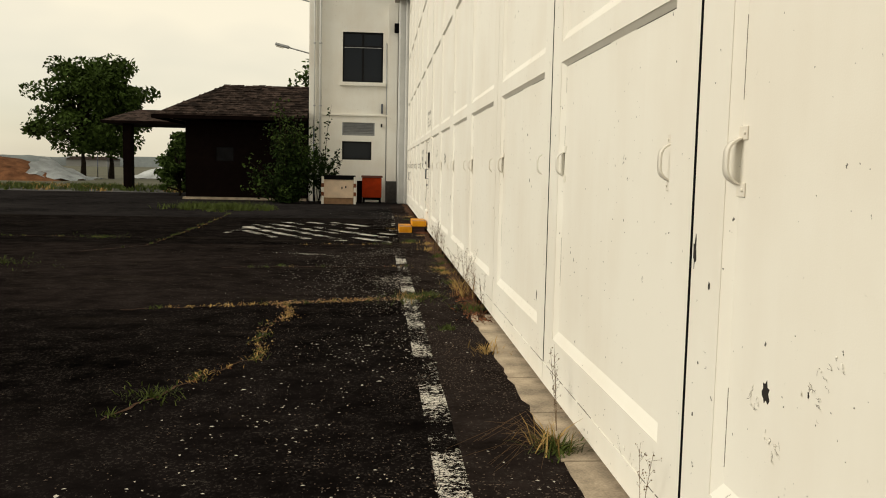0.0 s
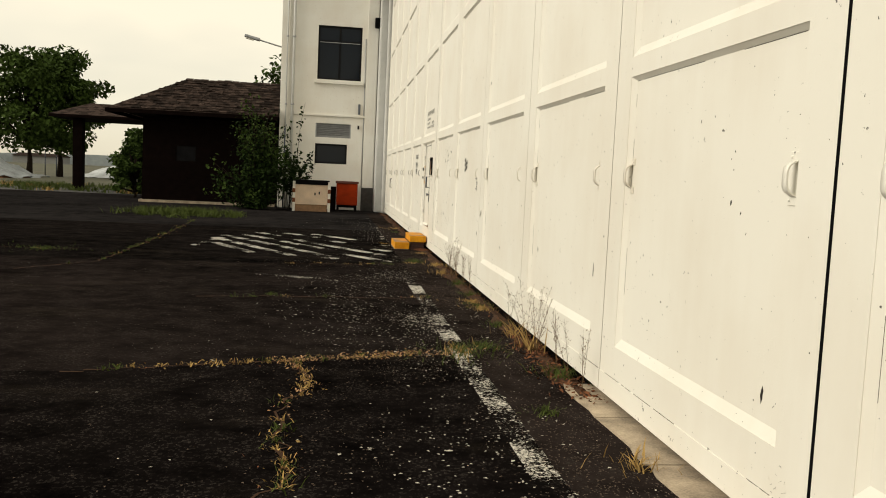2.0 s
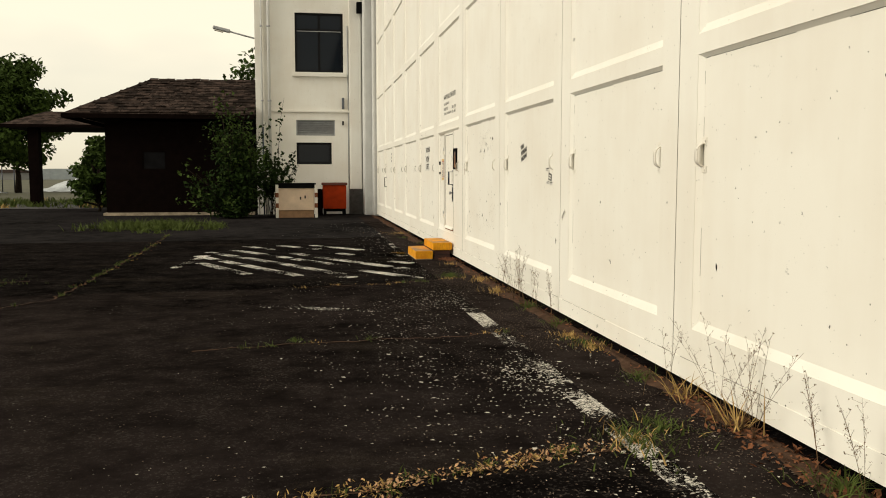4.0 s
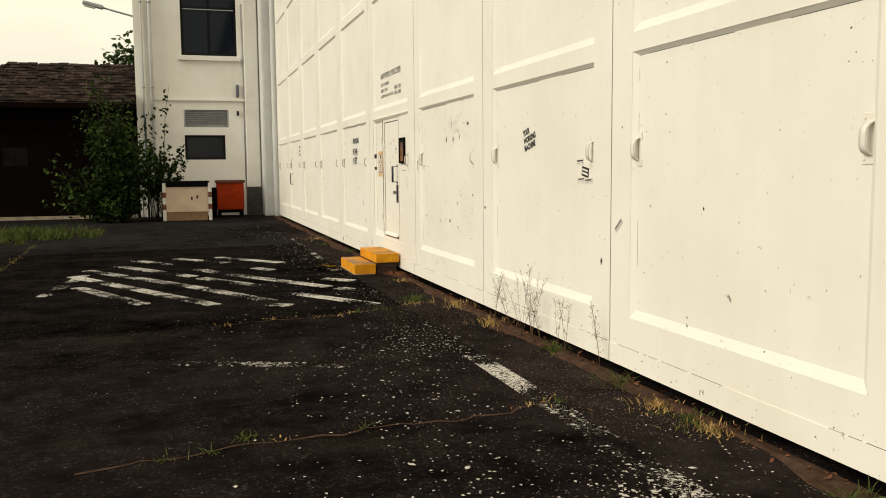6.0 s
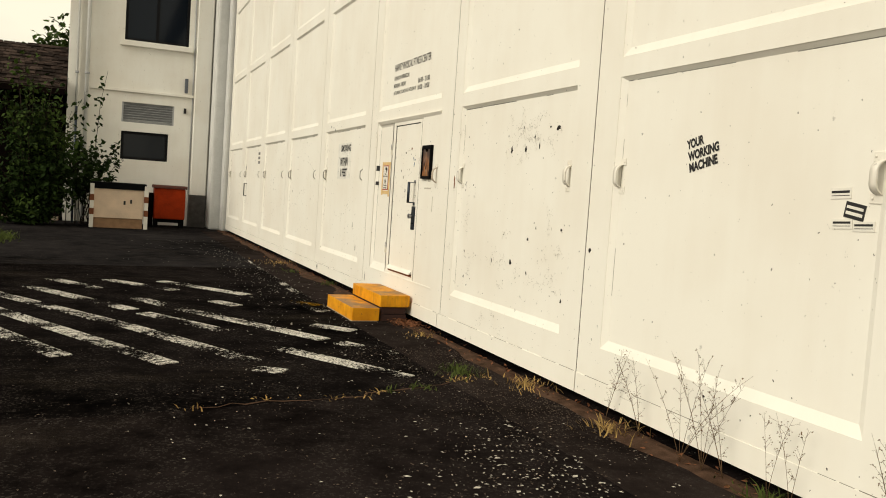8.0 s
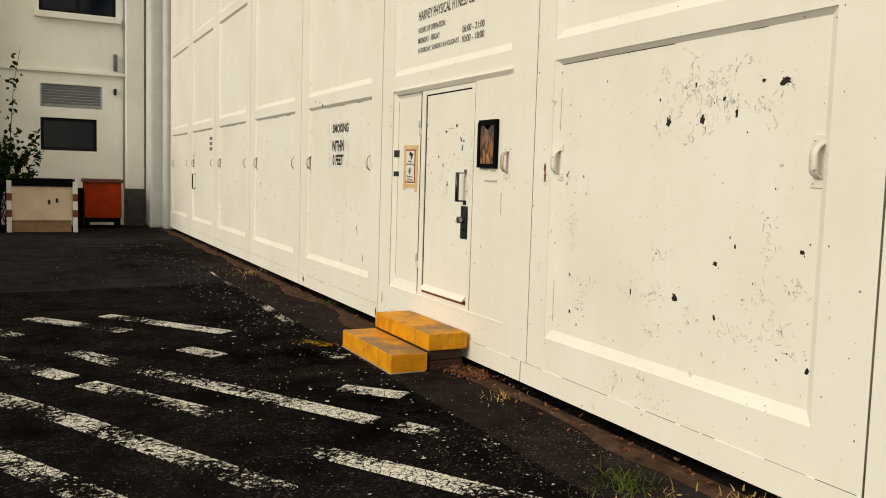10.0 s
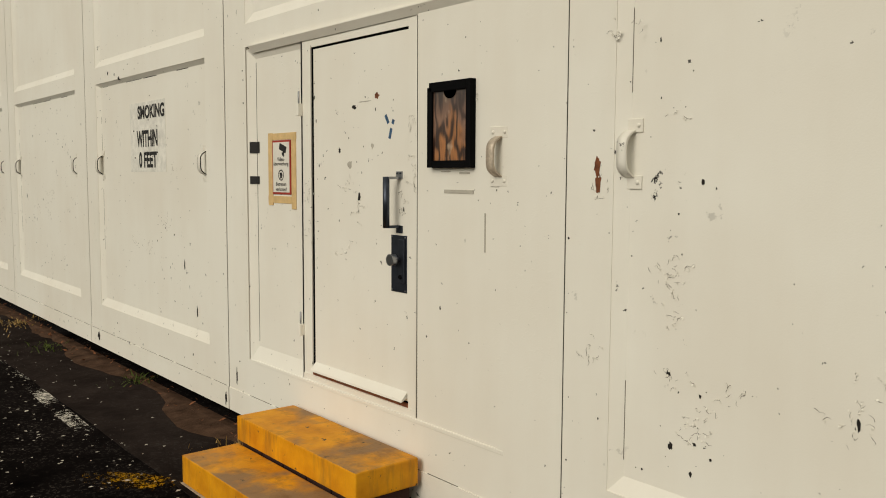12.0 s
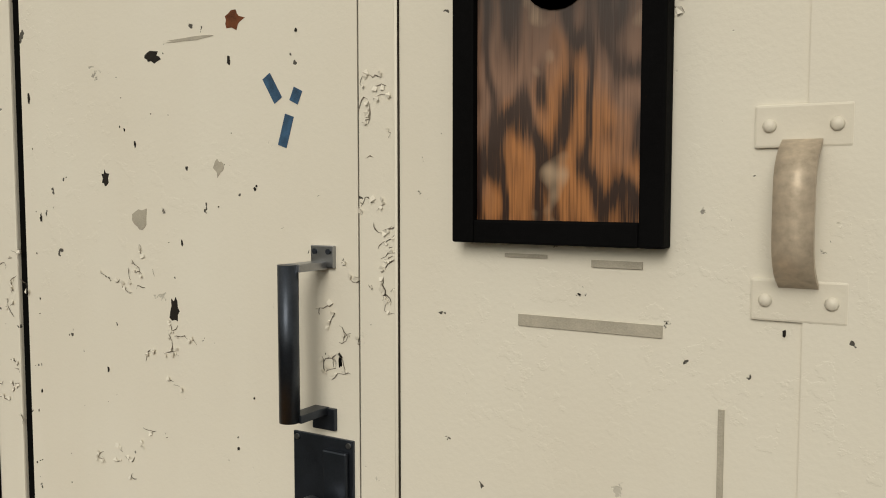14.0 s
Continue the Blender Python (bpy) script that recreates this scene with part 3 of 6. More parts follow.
def hangar_leaf(y, plain_bay=True, paint=None, worn=False):
    paint = paint or WHITE
    leaf = thing("hangar_door", (0, y, 0.0), "tall cream-white painted steel hangar door leaf with sunk panels and chipped paint", "hangar door", "row of sliding hangar doors")
    part("leaf_frame", leaf_frame(), WHITE, leaf)
    s = BAY / 2 - STILE
    for k, (z0, z1) in enumerate(ROWS):
        if k == 0 and not plain_bay:
            continue
        part("panel", panel_mesh(-s, s, z0, z1), paint if k == 0 else WHITE, leaf)
    part("bottom_plate", boxes((-0.005, -BAY / 2 + 0.006, 0.07, 0.0, BAY / 2 - 0.006, 0.215), bevel=0.0015), WHITE_FLAKY, leaf)
    # near-flush strip in the seam, coloured as its dark gap
    part("seam_gap_strip", boxes((0.003, BAY / 2 - 0.0058, 0.07, 0.06, BAY / 2 + 0.0058, FACE_TOP)), SEAM_GAP, leaf)
    rnd_ = random.Random(int(y * 100))
    z = 0.2155
    cracks, yy = [], -BAY / 2 + 0.03
    while yy < BAY / 2 - 0.1:
        ln = rnd_.uniform(0.04, 0.35)
        if rnd_.random() < 0.75:
            cracks.append((-0.0035, yy, z, 0.0, min(yy + ln, BAY / 2 - 0.02), z + rnd_.uniform(0.001, 0.0028)))
        yy += ln + rnd_.uniform(0.0, 0.06)
    tagged(part("joint_crack", boxes(*cracks), HAIRLINE, leaf, "dark crack along the bottom plate"), kind="stuff")
    if plain_bay:
        cracks, zz = [], 0.56
        while zz < 2.15:
            ln = rnd_.uniform(0.05, 0.4)
            if rnd_.random() < 0.7:
                cracks.append((0.0285, s - 0.0505, zz, 0.0305, s - 0.0505 + rnd_.uniform(0.001, 0.0025), min(zz + ln, 2.2)))
            zz += ln + rnd_.uniform(0.0, 0.1)
        tagged(part("panel_crack", boxes(*cracks), HAIRLINE, leaf, "dark crack along the sunk panel"), kind="stuff")
        cracks, yy = [], -s + 0.06
        while yy < s - 0.1:
            ln = rnd_.uniform(0.08, 0.5)
            if rnd_.random() < 0.8:
                z = 2.2665 + rnd_.uniform(-0.0008, 0.0008)
                cracks.append((0.0285, yy, z - rnd_.uniform(0.0015, 0.0045), 0.0305, min(yy + ln, s - 0.05), z))
            yy += ln + rnd_.uniform(0.0, 0.05)
        tagged(part("head_crack", boxes(*cracks), JOINT, leaf, "dark crack below the head of the panel"), kind="stuff")
    part("back_sheet", boxes((0.085, -BAY / 2, 0.05, 0.11, BAY / 2, FACE_TOP)), BLACK_GAP, leaf)
    if plain_bay:
        grab_handle(leaf, 0.03, s - 0.05, worn=worn)
        grab_handle(leaf, 0.03, -s + 0.06, worn=worn)
    return leaf


FIRST, LAST, DOOR_BAY = -4, 11, 6
SEAM0 = 1.21
leaf_at = {}
pattern = hangar_leaf(SEAM0 + BAY / 2)
pattern_flaky = hangar_leaf(SEAM0 + BAY * 5 + BAY / 2, paint=WHITE_FLAKY)
pattern_dark_rim = hangar_leaf(SEAM0 + BAY * 7 + BAY / 2, paint=WHITE_FLAKY, worn=True)
leaf_at[0], leaf_at[5], leaf_at[7] = pattern, pattern_flaky, pattern_dark_rim
for k in range(FIRST, LAST + 1):
    if k not in (0, 5, 7, DOOR_BAY):
        leaf_at[k] = copy_thing(pattern_dark_rim if k > 7 else pattern_flaky if k == -1 else pattern, pose(0, SEAM0 + BAY * k + BAY / 2, 0))
door_leaf = hangar_leaf(SEAM0 + BAY * DOOR_BAY + BAY / 2, plain_bay=False)
leaf_at[DOOR_BAY] = door_leaf
door_leaf["label"] = "cream-white hangar door leaf holding a narrow wicket door"
MID = SEAM0 + BAY * DOOR_BAY + BAY / 2


def on_leaf(ob, leaf):
    """Hang a part made at its place in the world on a leaf."""
    ob.parent = leaf
    ob.matrix_parent_inverse = Matrix.Translation(-Vector(leaf.location))
    return ob


# extra black strips painted over two seams as wider dark gaps
for k in (-1, 0):
    on_leaf(part("wide_gap_strip", boxes((-0.0015, SEAM0 + BAY * (k + 1) - 0.011, 0.22, 0.002, SEAM0 + BAY * (k + 1) + 0.011, FACE_TOP)), BLACK_GAP, None, "black strip coloured as the dark gap in the joint"), leaf_at[k])

def ledge_mesh(y0, y1, profile):
    """A moulding of one section, (x, z) pairs, running along the doors."""
    bm = bmesh.new()
    rims = [[bm.verts.new((x, y, z)) for x, z in profile] for y in (y0, y1)]
    bm.faces.new(rims[0])
    bm.faces.new(rims[1][::-1])
    for i in range(len(profile)):
        j = (i + 1) % len(profile)
        bm.faces.new((rims[0][i], rims[1][i], rims[1][j], rims[0][j]))
    bmesh.ops.recalc_face_normals(bm, faces=bm.faces)
    return bm


# sheets and strips round the wicket door
for name, bm, mat_ in (
        ("side_panel", panel_mesh(19.54, 20.165, 0.44, 2.28, 0.03, 0.06, (0, 1.1, 1.5, 0.95)), WHITE),
        ("flat_sheet", boxes((0.004, 17.955, 0.44, 0.05, 18.53, 2.28)), WHITE),
        ("edge_sheet", boxes((0.0055, 17.717, 0.44, 0.05, 17.95, 2.28)), WHITE),
        ("sheet_joint", boxes((0.0022, 18.5275, 0.45, 0.0045, 18.5315, 2.25)), JOINT),
        ("panel_joint", boxes((0.0285, 20.0945, 0.56, 0.0305, 20.0975, 2.2)), JOINT),
        ("cover_strip", boxes((-0.0025, 17.642, 0.22, 0.003, 17.716, 8.6)), WHITE),
        ("cover_joint", boxes((-0.0012, 17.6385, 0.22, 0.003, 17.642, 8.6)), JOINT),
        ("head_strip", boxes((0.012, 18.53, 2.215, 0.05, 19.54, 2.28)), WHITE),
        ("sill_strip", boxes((0.006, 18.53, 0.44, 0.05, 19.54, 0.478)), WHITE),
        ("rusty_sill", boxes((0.013, 18.60, 0.478, 0.05, 19.46, 0.497)), RUST),
        ("door_stop", boxes((0.010, 18.536, 0.46, 0.05, 18.604, 2.25), bevel=0.002), WHITE),
        ("weld_bead", tube([(0.004, 18.533, 0.45), (0.004, 18.533, 2.25)], 0.0035, 8), WHITE),
        ("hinge_strip", boxes((0.010, 19.455, 0.45, 0.05, 19.54, 2.25), bevel=0.003), WHITE),
        ("drip_ledge", boxes((-0.002, 17.955, 0.425, 0.02, 20.1, 0.445), bevel=0.004), WHITE),
        ("head_ledge", ledge_mesh(17.955, 20.1, ((0.006, 2.254), (-0.020, 2.290), (-0.020, 2.295), (0.002, 2.299))), WHITE)):
    on_leaf(part(name, bm, mat_), door_leaf)

# the wicket door
wicket = thing("wicket_door", (0, 19.03, 0.5), "narrow cream-white steel door, closed, chipped and stained, with steel pull handle", "door")


def on_wicket(ob, parent=None):
    ob.parent = parent or wicket
    if parent is None:
        ob.matrix_parent_inverse = Matrix.Translation(-Vector(wicket.location))
    return ob


on_wicket(part("leaf", boxes((0.0155, 18.610, 0.508, 0.018, 19.431, 2.203)), WHITE))
# black backing close behind the leaf carries the darkness of its gap
on_wicket(part("gap", boxes((0.0185, 18.604, 0.497, 0.06, 19.456, 2.216)), BLACK_GAP))
on_wicket(part("rain_lip", ledge_mesh(18.615, 19.43, ((0.016, 0.552), (-0.018, 0.516), (-0.020, 0.506), (0.016, 0.522))), WHITE, None, "sloping rain lip along the foot of the door"))
for z in (1.90, 0.715):
    hinge = on_wicket(part("hinge", boxes((-0.018, 19.535, z - 0.035, 0.012, 19.565, z + 0.03), bevel=0.004), WHITE))
    on_wicket(part("pin", tube([(-0.006, 19.55, z + 0.03), (-0.006, 19.55, z + 0.095)], 0.005), GREY_METAL), hinge)
pull = on_wicket(part("pull_handle", tube([(-0.055, 18.685, 1.545), (-0.055, 18.685, 1.312)], 0.0155, 20), DARK_STEEL, None, "dark steel bar pull handle"))
for z, mat_ in ((1.54, STEEL), (1.317, DARK_STEEL)):
    s = 1 if z > 1.4 else -1
    bracket = on_wicket(part("bracket", boxes((-0.052, 18.665, z - 0.006, 0.012, 18.692, z + 0.006), (0.008, 18.652, min(z - 0.004, z + s * 0.030), 0.016, 18.695, max(z + 0.004, z + s * 0.030)), bevel=0.0015), mat_), pull)
lock = on_wicket(part("lock_plate", boxes((0.011, 18.619, 1.012, 0.016, 18.736, 1.276), bevel=0.001), DARK_STEEL, None, "dark blued steel lock plate"))
on_wicket(part("cover_plate", boxes((0.002, 18.626, 1.055, 0.011, 18.672, 1.258), bevel=0.003), DARK_STEEL), lock)
knob = tube([(0.010, 18.672, 1.165), (-0.018, 18.672, 1.165)], 0.012, 16)
tube([(-0.018, 18.672, 1.165), (-0.024, 18.672, 1.165), (-0.042, 18.672, 1.165), (-0.046, 18.672, 1.165)], 0.027, 24, knob)
on_wicket(part("knob", knob, STEEL, None, "polished steel door knob"), lock)
on_wicket(part("lock_cylinder", tube([(0.006, 18.652, 1.085), (-0.004, 18.652, 1.085)], 0.010, 14), BLACK_FRAME), lock)
for y, z in ((18.627, 1.268), (18.728, 1.268), (18.627, 1.02), (18.728, 1.02)):
    on_wicket(part("screw", tube([(0.012, y, z), (0.0085, y, z)], 0.0045, 10), STEEL), lock)
for y, z in ((18.660, 1.556), (18.686, 1.556)):
    on_wicket(part("screw", tube([(0.010, y, z + 0.005), (0.005, y, z + 0.005)], 0.0042, 10), DARK_STEEL), pull)
# stuck remains and chips on the wicket door
for name, y, z, w, h, mat_, seed in (
        ("rust_spot", 18.856, 1.927, 0.05, 0.034, RUST, 3), ("bare_spot", 19.05, 1.882, 0.045, 0.022, CHIP, 5),
        ("chip_mark", 19.007, 1.445, 0.030, 0.060, CHIP, 7), ("chip_mark", 19.183, 1.675, 0.022, 0.036, CHIP, 8),
        ("keyhole", 18.645, 1.395, 0.009, 0.028, BLACK_GAP, 9), ("chip_mark", 18.868, 1.862, 0.008, 0.02, CHIP, 11),
        ("chip_mark", 19.10, 1.735, 0.006, 0.016, CHIP, 12), ("chip_mark", 18.985, 1.563, 0.006, 0.014, CHIP, 13),
        ("chip_mark", 18.815, 1.655, 0.007, 0.007, CHIP, 14), ("chip_mark", 19.38, 1.60, 0.008, 0.02, CHIP, 15),
        ("chip_mark", 18.86, 1.225, 0.008, 0.008, CHIP, 16), ("chip_mark", 18.97, 1.69, 0.007, 0.009, CHIP, 17),
        ("scuff", 18.955, 1.905, 0.14, 0.008, OLD_TAPE, 18), ("scuff", 19.09, 1.60, 0.05, 0.05, OLD_TAPE, 19), ("scuff", 18.895, 1.69, 0.024, 0.03, OLD_TAPE, 20)):
    on_wicket(part(name, blob(y, z, w, h, 0.0148, 0.018, seed), mat_))
for y, z, l, ang in ((18.775, 1.812, 0.046, 58), (18.727, 1.798, 0.022, -65), (18.748, 1.745, 0.05, -72)):
    bm = boxes((0.0145, -l / 2, -0.009, 0.0175, l / 2, 0.009))
    bm.transform(Matrix.Translation((0, y, z)) @ Matrix.Rotation(radians(ang), 4, 'X'))
    on_wicket(part("tape_scrap", bm, BLUE_TAPE, None, "torn scrap of blue tape"))
for y0, z0, z1 in ((20.066, 1.678, 1.744), (20.070, 1.497, 1.543)):
    bm = bmesh.new()
    fold = [[bm.verts.new((x, y, z)) for x, y in ((0.0280, y0), (0.0280, 20.096), (0.0075, 20.148))] for z in (z0, z1)]
    for i in (0, 1):
        bm.faces.new((fold[0][i], fold[0][i + 1], fold[1][i + 1], fold[1][i]))
    bmesh.ops.recalc_face_normals(bm, faces=bm.faces)
    bmesh.ops.solidify(bm, geom=list(bm.faces), thickness=0.0015)
    on_leaf(part("black_tape_scrap", bm, INK), door_leaf)

# picture holder with a sheet of plywood behind clear plastic
holder = thing("notice_holder", (0, 18.28, 1.58), "black notice frame holding weathered brown plywood, on the door leaf", "picture frame")


def on_holder(ob, parent=None):
    ob.parent = parent or holder
    if parent is None:
        ob.matrix_parent_inverse = Matrix.Translation(-Vector(holder.location))
    return ob


on_holder(part("frame", boxes((-0.027, 18.142, 1.585, 0.004, 18.172, 1.945), (-0.027, 18.392, 1.585, 0.004, 18.424, 1.925), (-0.027, 18.172, 1.585, 0.004, 18.392, 1.615), (-0.027, 18.172, 1.905, 0.004, 18.412, 1.945), bevel=0.003), BLACK_FRAME))
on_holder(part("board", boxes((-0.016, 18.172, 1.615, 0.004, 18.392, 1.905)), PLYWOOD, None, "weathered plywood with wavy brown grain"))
bm = bmesh.new()
arc = [bm.verts.new((-0.0185, 18.282 + 0.04 * math.cos(a), 1.905 - 0.032 * math.sin(a))) for a in [math.pi * k / 12 for k in range(13)]]
bm.faces.new(arc)
bmesh.ops.solidify(bm, geom=list(bm.faces), thickness=0.001)
on_holder(part("finger_notch", bm, BLACK_FRAME))

# warning sign taped to the side panel
video = thing("warning_sign", (0.03, 19.787, 1.44), "white sign with red border fixed with tan masking tape", "sign")


def on_video(ob):
    ob.parent = video
    ob.matrix_parent_inverse = Matrix.Translation(-Vector(video.location))
    return ob


on_video(part("tape_border", boxes((0.027, 19.645, 1.392, 0.031, 19.962, 1.432), (0.027, 19.64, 1.748, 0.031, 19.955, 1.785), (0.0262, 19.905, 1.378, 0.031, 19.957, 1.788), (0.0262, 19.643, 1.362, 0.031, 19.692, 1.782)), TAPE, None, "yellowed masking tape"))
on_video(part("sheet", boxes((0.0245, 19.698, 1.443, 0.031, 19.905, 1.745)), SIGN_RED, None, "red border"))
on_video(part("field", boxes((0.0225, 19.709, 1.454, 0.0245, 19.894, 1.734)), SIGN_WHITE))
X = 0.0215
bm = boxes((X, -0.045, -0.018, 0.0225, 0.035, 0.018))
bm.transform(Matrix.Translation((0, 19.785, 1.702)) @ Matrix.Rotation(radians(18), 4, 'X'))
on_video(part("camera_symbol", bm, INK))
on_video(part("camera_foot", blob(19.775, 1.668, 0.03, 0.04, X, 0.0225, 2), INK))
for text, z, h, w in (("Video-", 1.628, 0.022, 0.085), ("\u00fcberwachung", 1.598, 0.026, 0.170), ("Betreten", 1.490, 0.021, 0.115), ("verboten!", 1.461, 0.021, 0.125)):
    on_video(words("lettering", text, 19.801 + w / 2, z, h, w, X, INK, None, 0.0, 0.012))
bm = bmesh.new()
for k in range(24):
    a0, a1 = 2 * math.pi * k / 24, 2 * math.pi * (k + 1) / 24
    bm.faces.new([bm.verts.new((X, 19.801 + math.cos(a) * r, 1.55 + math.sin(a) * r)) for a, r in ((a0, 0.031), (a1, 0.031), (a1, 0.025), (a0, 0.025))])
on_video(part("prohibition_ring", bm, INK))
on_video(part("hand_symbol", blob(19.801, 1.55, 0.034, 0.045, X, 0.0225, 6), INK))

# lettering on the doors
hours = thing("opening_hours_lettering", (0.05, 19.1, 2.58), "worn black stencilled opening hours on the upper door panel", "lettering")
XU = 0.0275
for text, y, z, h, w in (("HARVEY PHYSICAL FITNESS CENTER", 19.70, 2.885, 0.085, 1.24), ("HOURS OF OPERATION :", 19.70, 2.775, 0.05, 0.56), ("MONDAY - FRIDAY", 19.70, 2.685, 0.05, 0.44),
                         ("SATURDAY, SUNDAY & HOLIDAYS", 19.70, 2.595, 0.05, 0.80), ("06:00 - 21:00", 18.84, 2.67, 0.055, 0.37), ("10:00 - 18:00", 18.84, 2.59, 0.055, 0.37)):
    words("line", text, y, z, h, w, XU, INK, None, 0.0, 0.008).parent = hours
for o in hours.children:
    o.matrix_parent_inverse = Matrix.Translation(-Vector(hours.location))
smoke = thing("smoking_lettering", (0.05, 21.78, 1.6), "partly peeled black stencilled smoking notice on a pale square", "lettering")
for ob in (part("pale_ground", boxes((0.0278, 21.49, 1.57, 0.0305, 22.20, 2.09)), plain("chalky_white", (0.70, 0.68, 0.62), 0.8, var=0.2, scale=18.0)),
           words("line", "SMOKING", 22.03, 1.965, 0.10, 0.53, 0.0265, INK, None, 0.0, 0.04), words("line", "WITHIN", 22.06, 1.755, 0.125, 0.42, 0.0265, INK, None, 0.0, 0.04), words("line", "0 FEET", 22.02, 1.60, 0.12, 0.36, 0.0265, INK, None, 0.0, 0.04)):
    ob.parent = smoke
    ob.matrix_parent_inverse = Matrix.Translation(-Vector(smoke.location))
rnd = random.Random(4)
for k in range(34):
    ob = part("peeled_flake", blob(21.62 + rnd.random() * 0.55, 1.64 + rnd.random() * 0.42, rnd.uniform(0.006, 0.022), rnd.uniform(0.006, 0.02), 0.0255, 0.028, k), SIGN_WHITE if k % 3 else CHIP)
    ob.parent = smoke
    ob.matrix_parent_inverse = Matrix.Translation(-Vector(smoke.location))
slogan = thing("stencilled_slogan", (0.05, 13.73, 1.63), "tilted black block lettering sticker on the door panel", "lettering")
for text, y, z, w in (("YOUR", 13.945, 1.785, 0.155), ("WORKING", 13.925, 1.715, 0.275), ("MACHINE", 13.905, 1.648, 0.25)):
    ob = words("line", text, y, z, 0.058, w, 0.0275, INK, None, 13, 0.05)
    ob.parent = slogan
    ob.matrix_parent_inverse = Matrix.Translation(-Vector(slogan.location))


def sticker(y, z, w, h, tilt, dark):
    st = thing("sticker", (0.05, y, z), "small black and white sticker on the door paint", "sticker", "stickers on the hangar doors")
    x = 0.026 if z > 1.2 else -0.004
    sheet_ = boxes((x, -w / 2, -h / 2, x + 0.004, w / 2, h / 2))
    bars = boxes(*[(x - 0.001, -w * 0.42, h * (f - 0.5), x, w * 0.42, h * (f - 0.5 + g)) for f, g in (((0.52, 0.22), (0.26, 0.06)) if not dark else ((0.6, 0.18), (0.22, 0.2)))])
    for nm, b, mt in (("backing", sheet_, INK if dark else SIGN_WHITE), ("print_bars", bars, SIGN_WHITE if dark else INK)):
        b.transform(Matrix.Translation((-0.05, 0, 0)) @ Matrix.Rotation(radians(-tilt), 4, 'X'))
        part(nm, b, mt, st)


sticker(12.772, 1.552, 0.125, 0.052, 3, False)
sticker(12.682, 1.470, 0.115, 0.075, -10, True)
sticker(12.750, 1.408, 0.122, 0.047, 3, False)
sticker(12.624, 1.402, 0.122, 0.047, 3, False)
sticker(12.09, 1.09, 0.135, 0.042, 40, False)
for y, z in ((29.2, 2.10), (29.2, 2.0), (29.2, 1.9)):
    ob = part("faded_print", boxes((0.026, y - 0.2, z - 0.03, 0.0295, y + 0.2, z + 0.03)), GREY_INK)
    tagged(ob, "faded unreadable grey print on the door", "lettering")
hook = tagged(part("hasp", tube([(0.03, 30.95, 1.4), (-0.03, 30.95, 1.4), (-0.03, 30.95, 1.1), (0.03, 30.95, 1.1)], 0.015, 6), INK), "black metal hasp on the far door leaf", "door fitting")
tagged(part("black_print", boxes((0.024, 31.1, 1.55, 0.029, 31.3, 1.82)), INK), "black printed patch on the far door leaf", "lettering")

# tape remains on the flat sheet
for y0, y1, z0, z1 in ((18.15, 18.34, 1.477, 1.492), (18.076, 18.083, 1.24, 1.40), (18.175, 18.24, 1.558, 1.567), (18.30, 18.36, 1.566, 1.571)):
    on_leaf(part("tape_residue", boxes((0.0015, y0, z0, 0.005, y1, z1)), OLD_TAPE), door_leaf)
grab_handle(door_leaf, 0.005, 18.0 - MID, grip=GRIP_PAINT)

# larger flaked spots with a shape of their own
SPOTS = ((0, 1.17, 1.29, 0.035, 0.13), (0, 1.02, 1.18, 0.02, 0.03), (1, 4.45, 0.62, 0.03, 0.10), (1, 4.9, 1.5, 0.02, 0.03), (2, 8.9, 0.9, 0.03, 0.05), (3, 11.1, 1.25, 0.02, 0.03),
         (4, 12.35, 0.8, 0.03, 0.06), (4, 14.9, 1.1, 0.05, 0.04), (-1, 0.6, 0.9, 0.06, 0.08), (2, 7.1, 0.9, 0.02, 0.12), (5, 17.2, 0.9, 0.02, 0.03), (7, 21.0, 0.62, 0.02, 0.09), (7, 21.2, 0.92, 0.02, 0.08),
         (7, 20.5, 0.13, 0.03, 0.09), (7, 23.0, 0.16, 0.07, 0.08), (7, 22.35, 2.30, 0.05, 0.03), (7, 22.6, 2.36, 0.03, 0.03), (6, 20.35, 0.30, 0.02, 0.12))
for k, (bay, y, z, w, h) in enumerate(SPOTS):
    sunk = ROWS[0][0] + 0.07 < z < ROWS[0][1] - 0.07 and abs((y - SEAM0) / BAY - math.floor((y - SEAM0) / BAY) - 0.5) < 0.36
    x = 0.0 if not sunk else 0.03
    on_leaf(part("paint_chip", blob(y, z, w, h, x - (0.0065 if z < 0.22 else 0.0015), x + 0.004, 40 + k), CHIP), leaf_at[bay])
for y, z, w, h, seed in ((17.497, 1.588, 0.030, 0.075, 79), (17.491, 1.530, 0.028, 0.080, 83)):
    on_leaf(part("rust_patch", blob(y, z, w, h, -0.0015 - 0.0003 * (seed % 2 + (z < 1.55)), 0.003, seed, 18), RUST, None, "red-brown rust patch"), leaf_at[5])
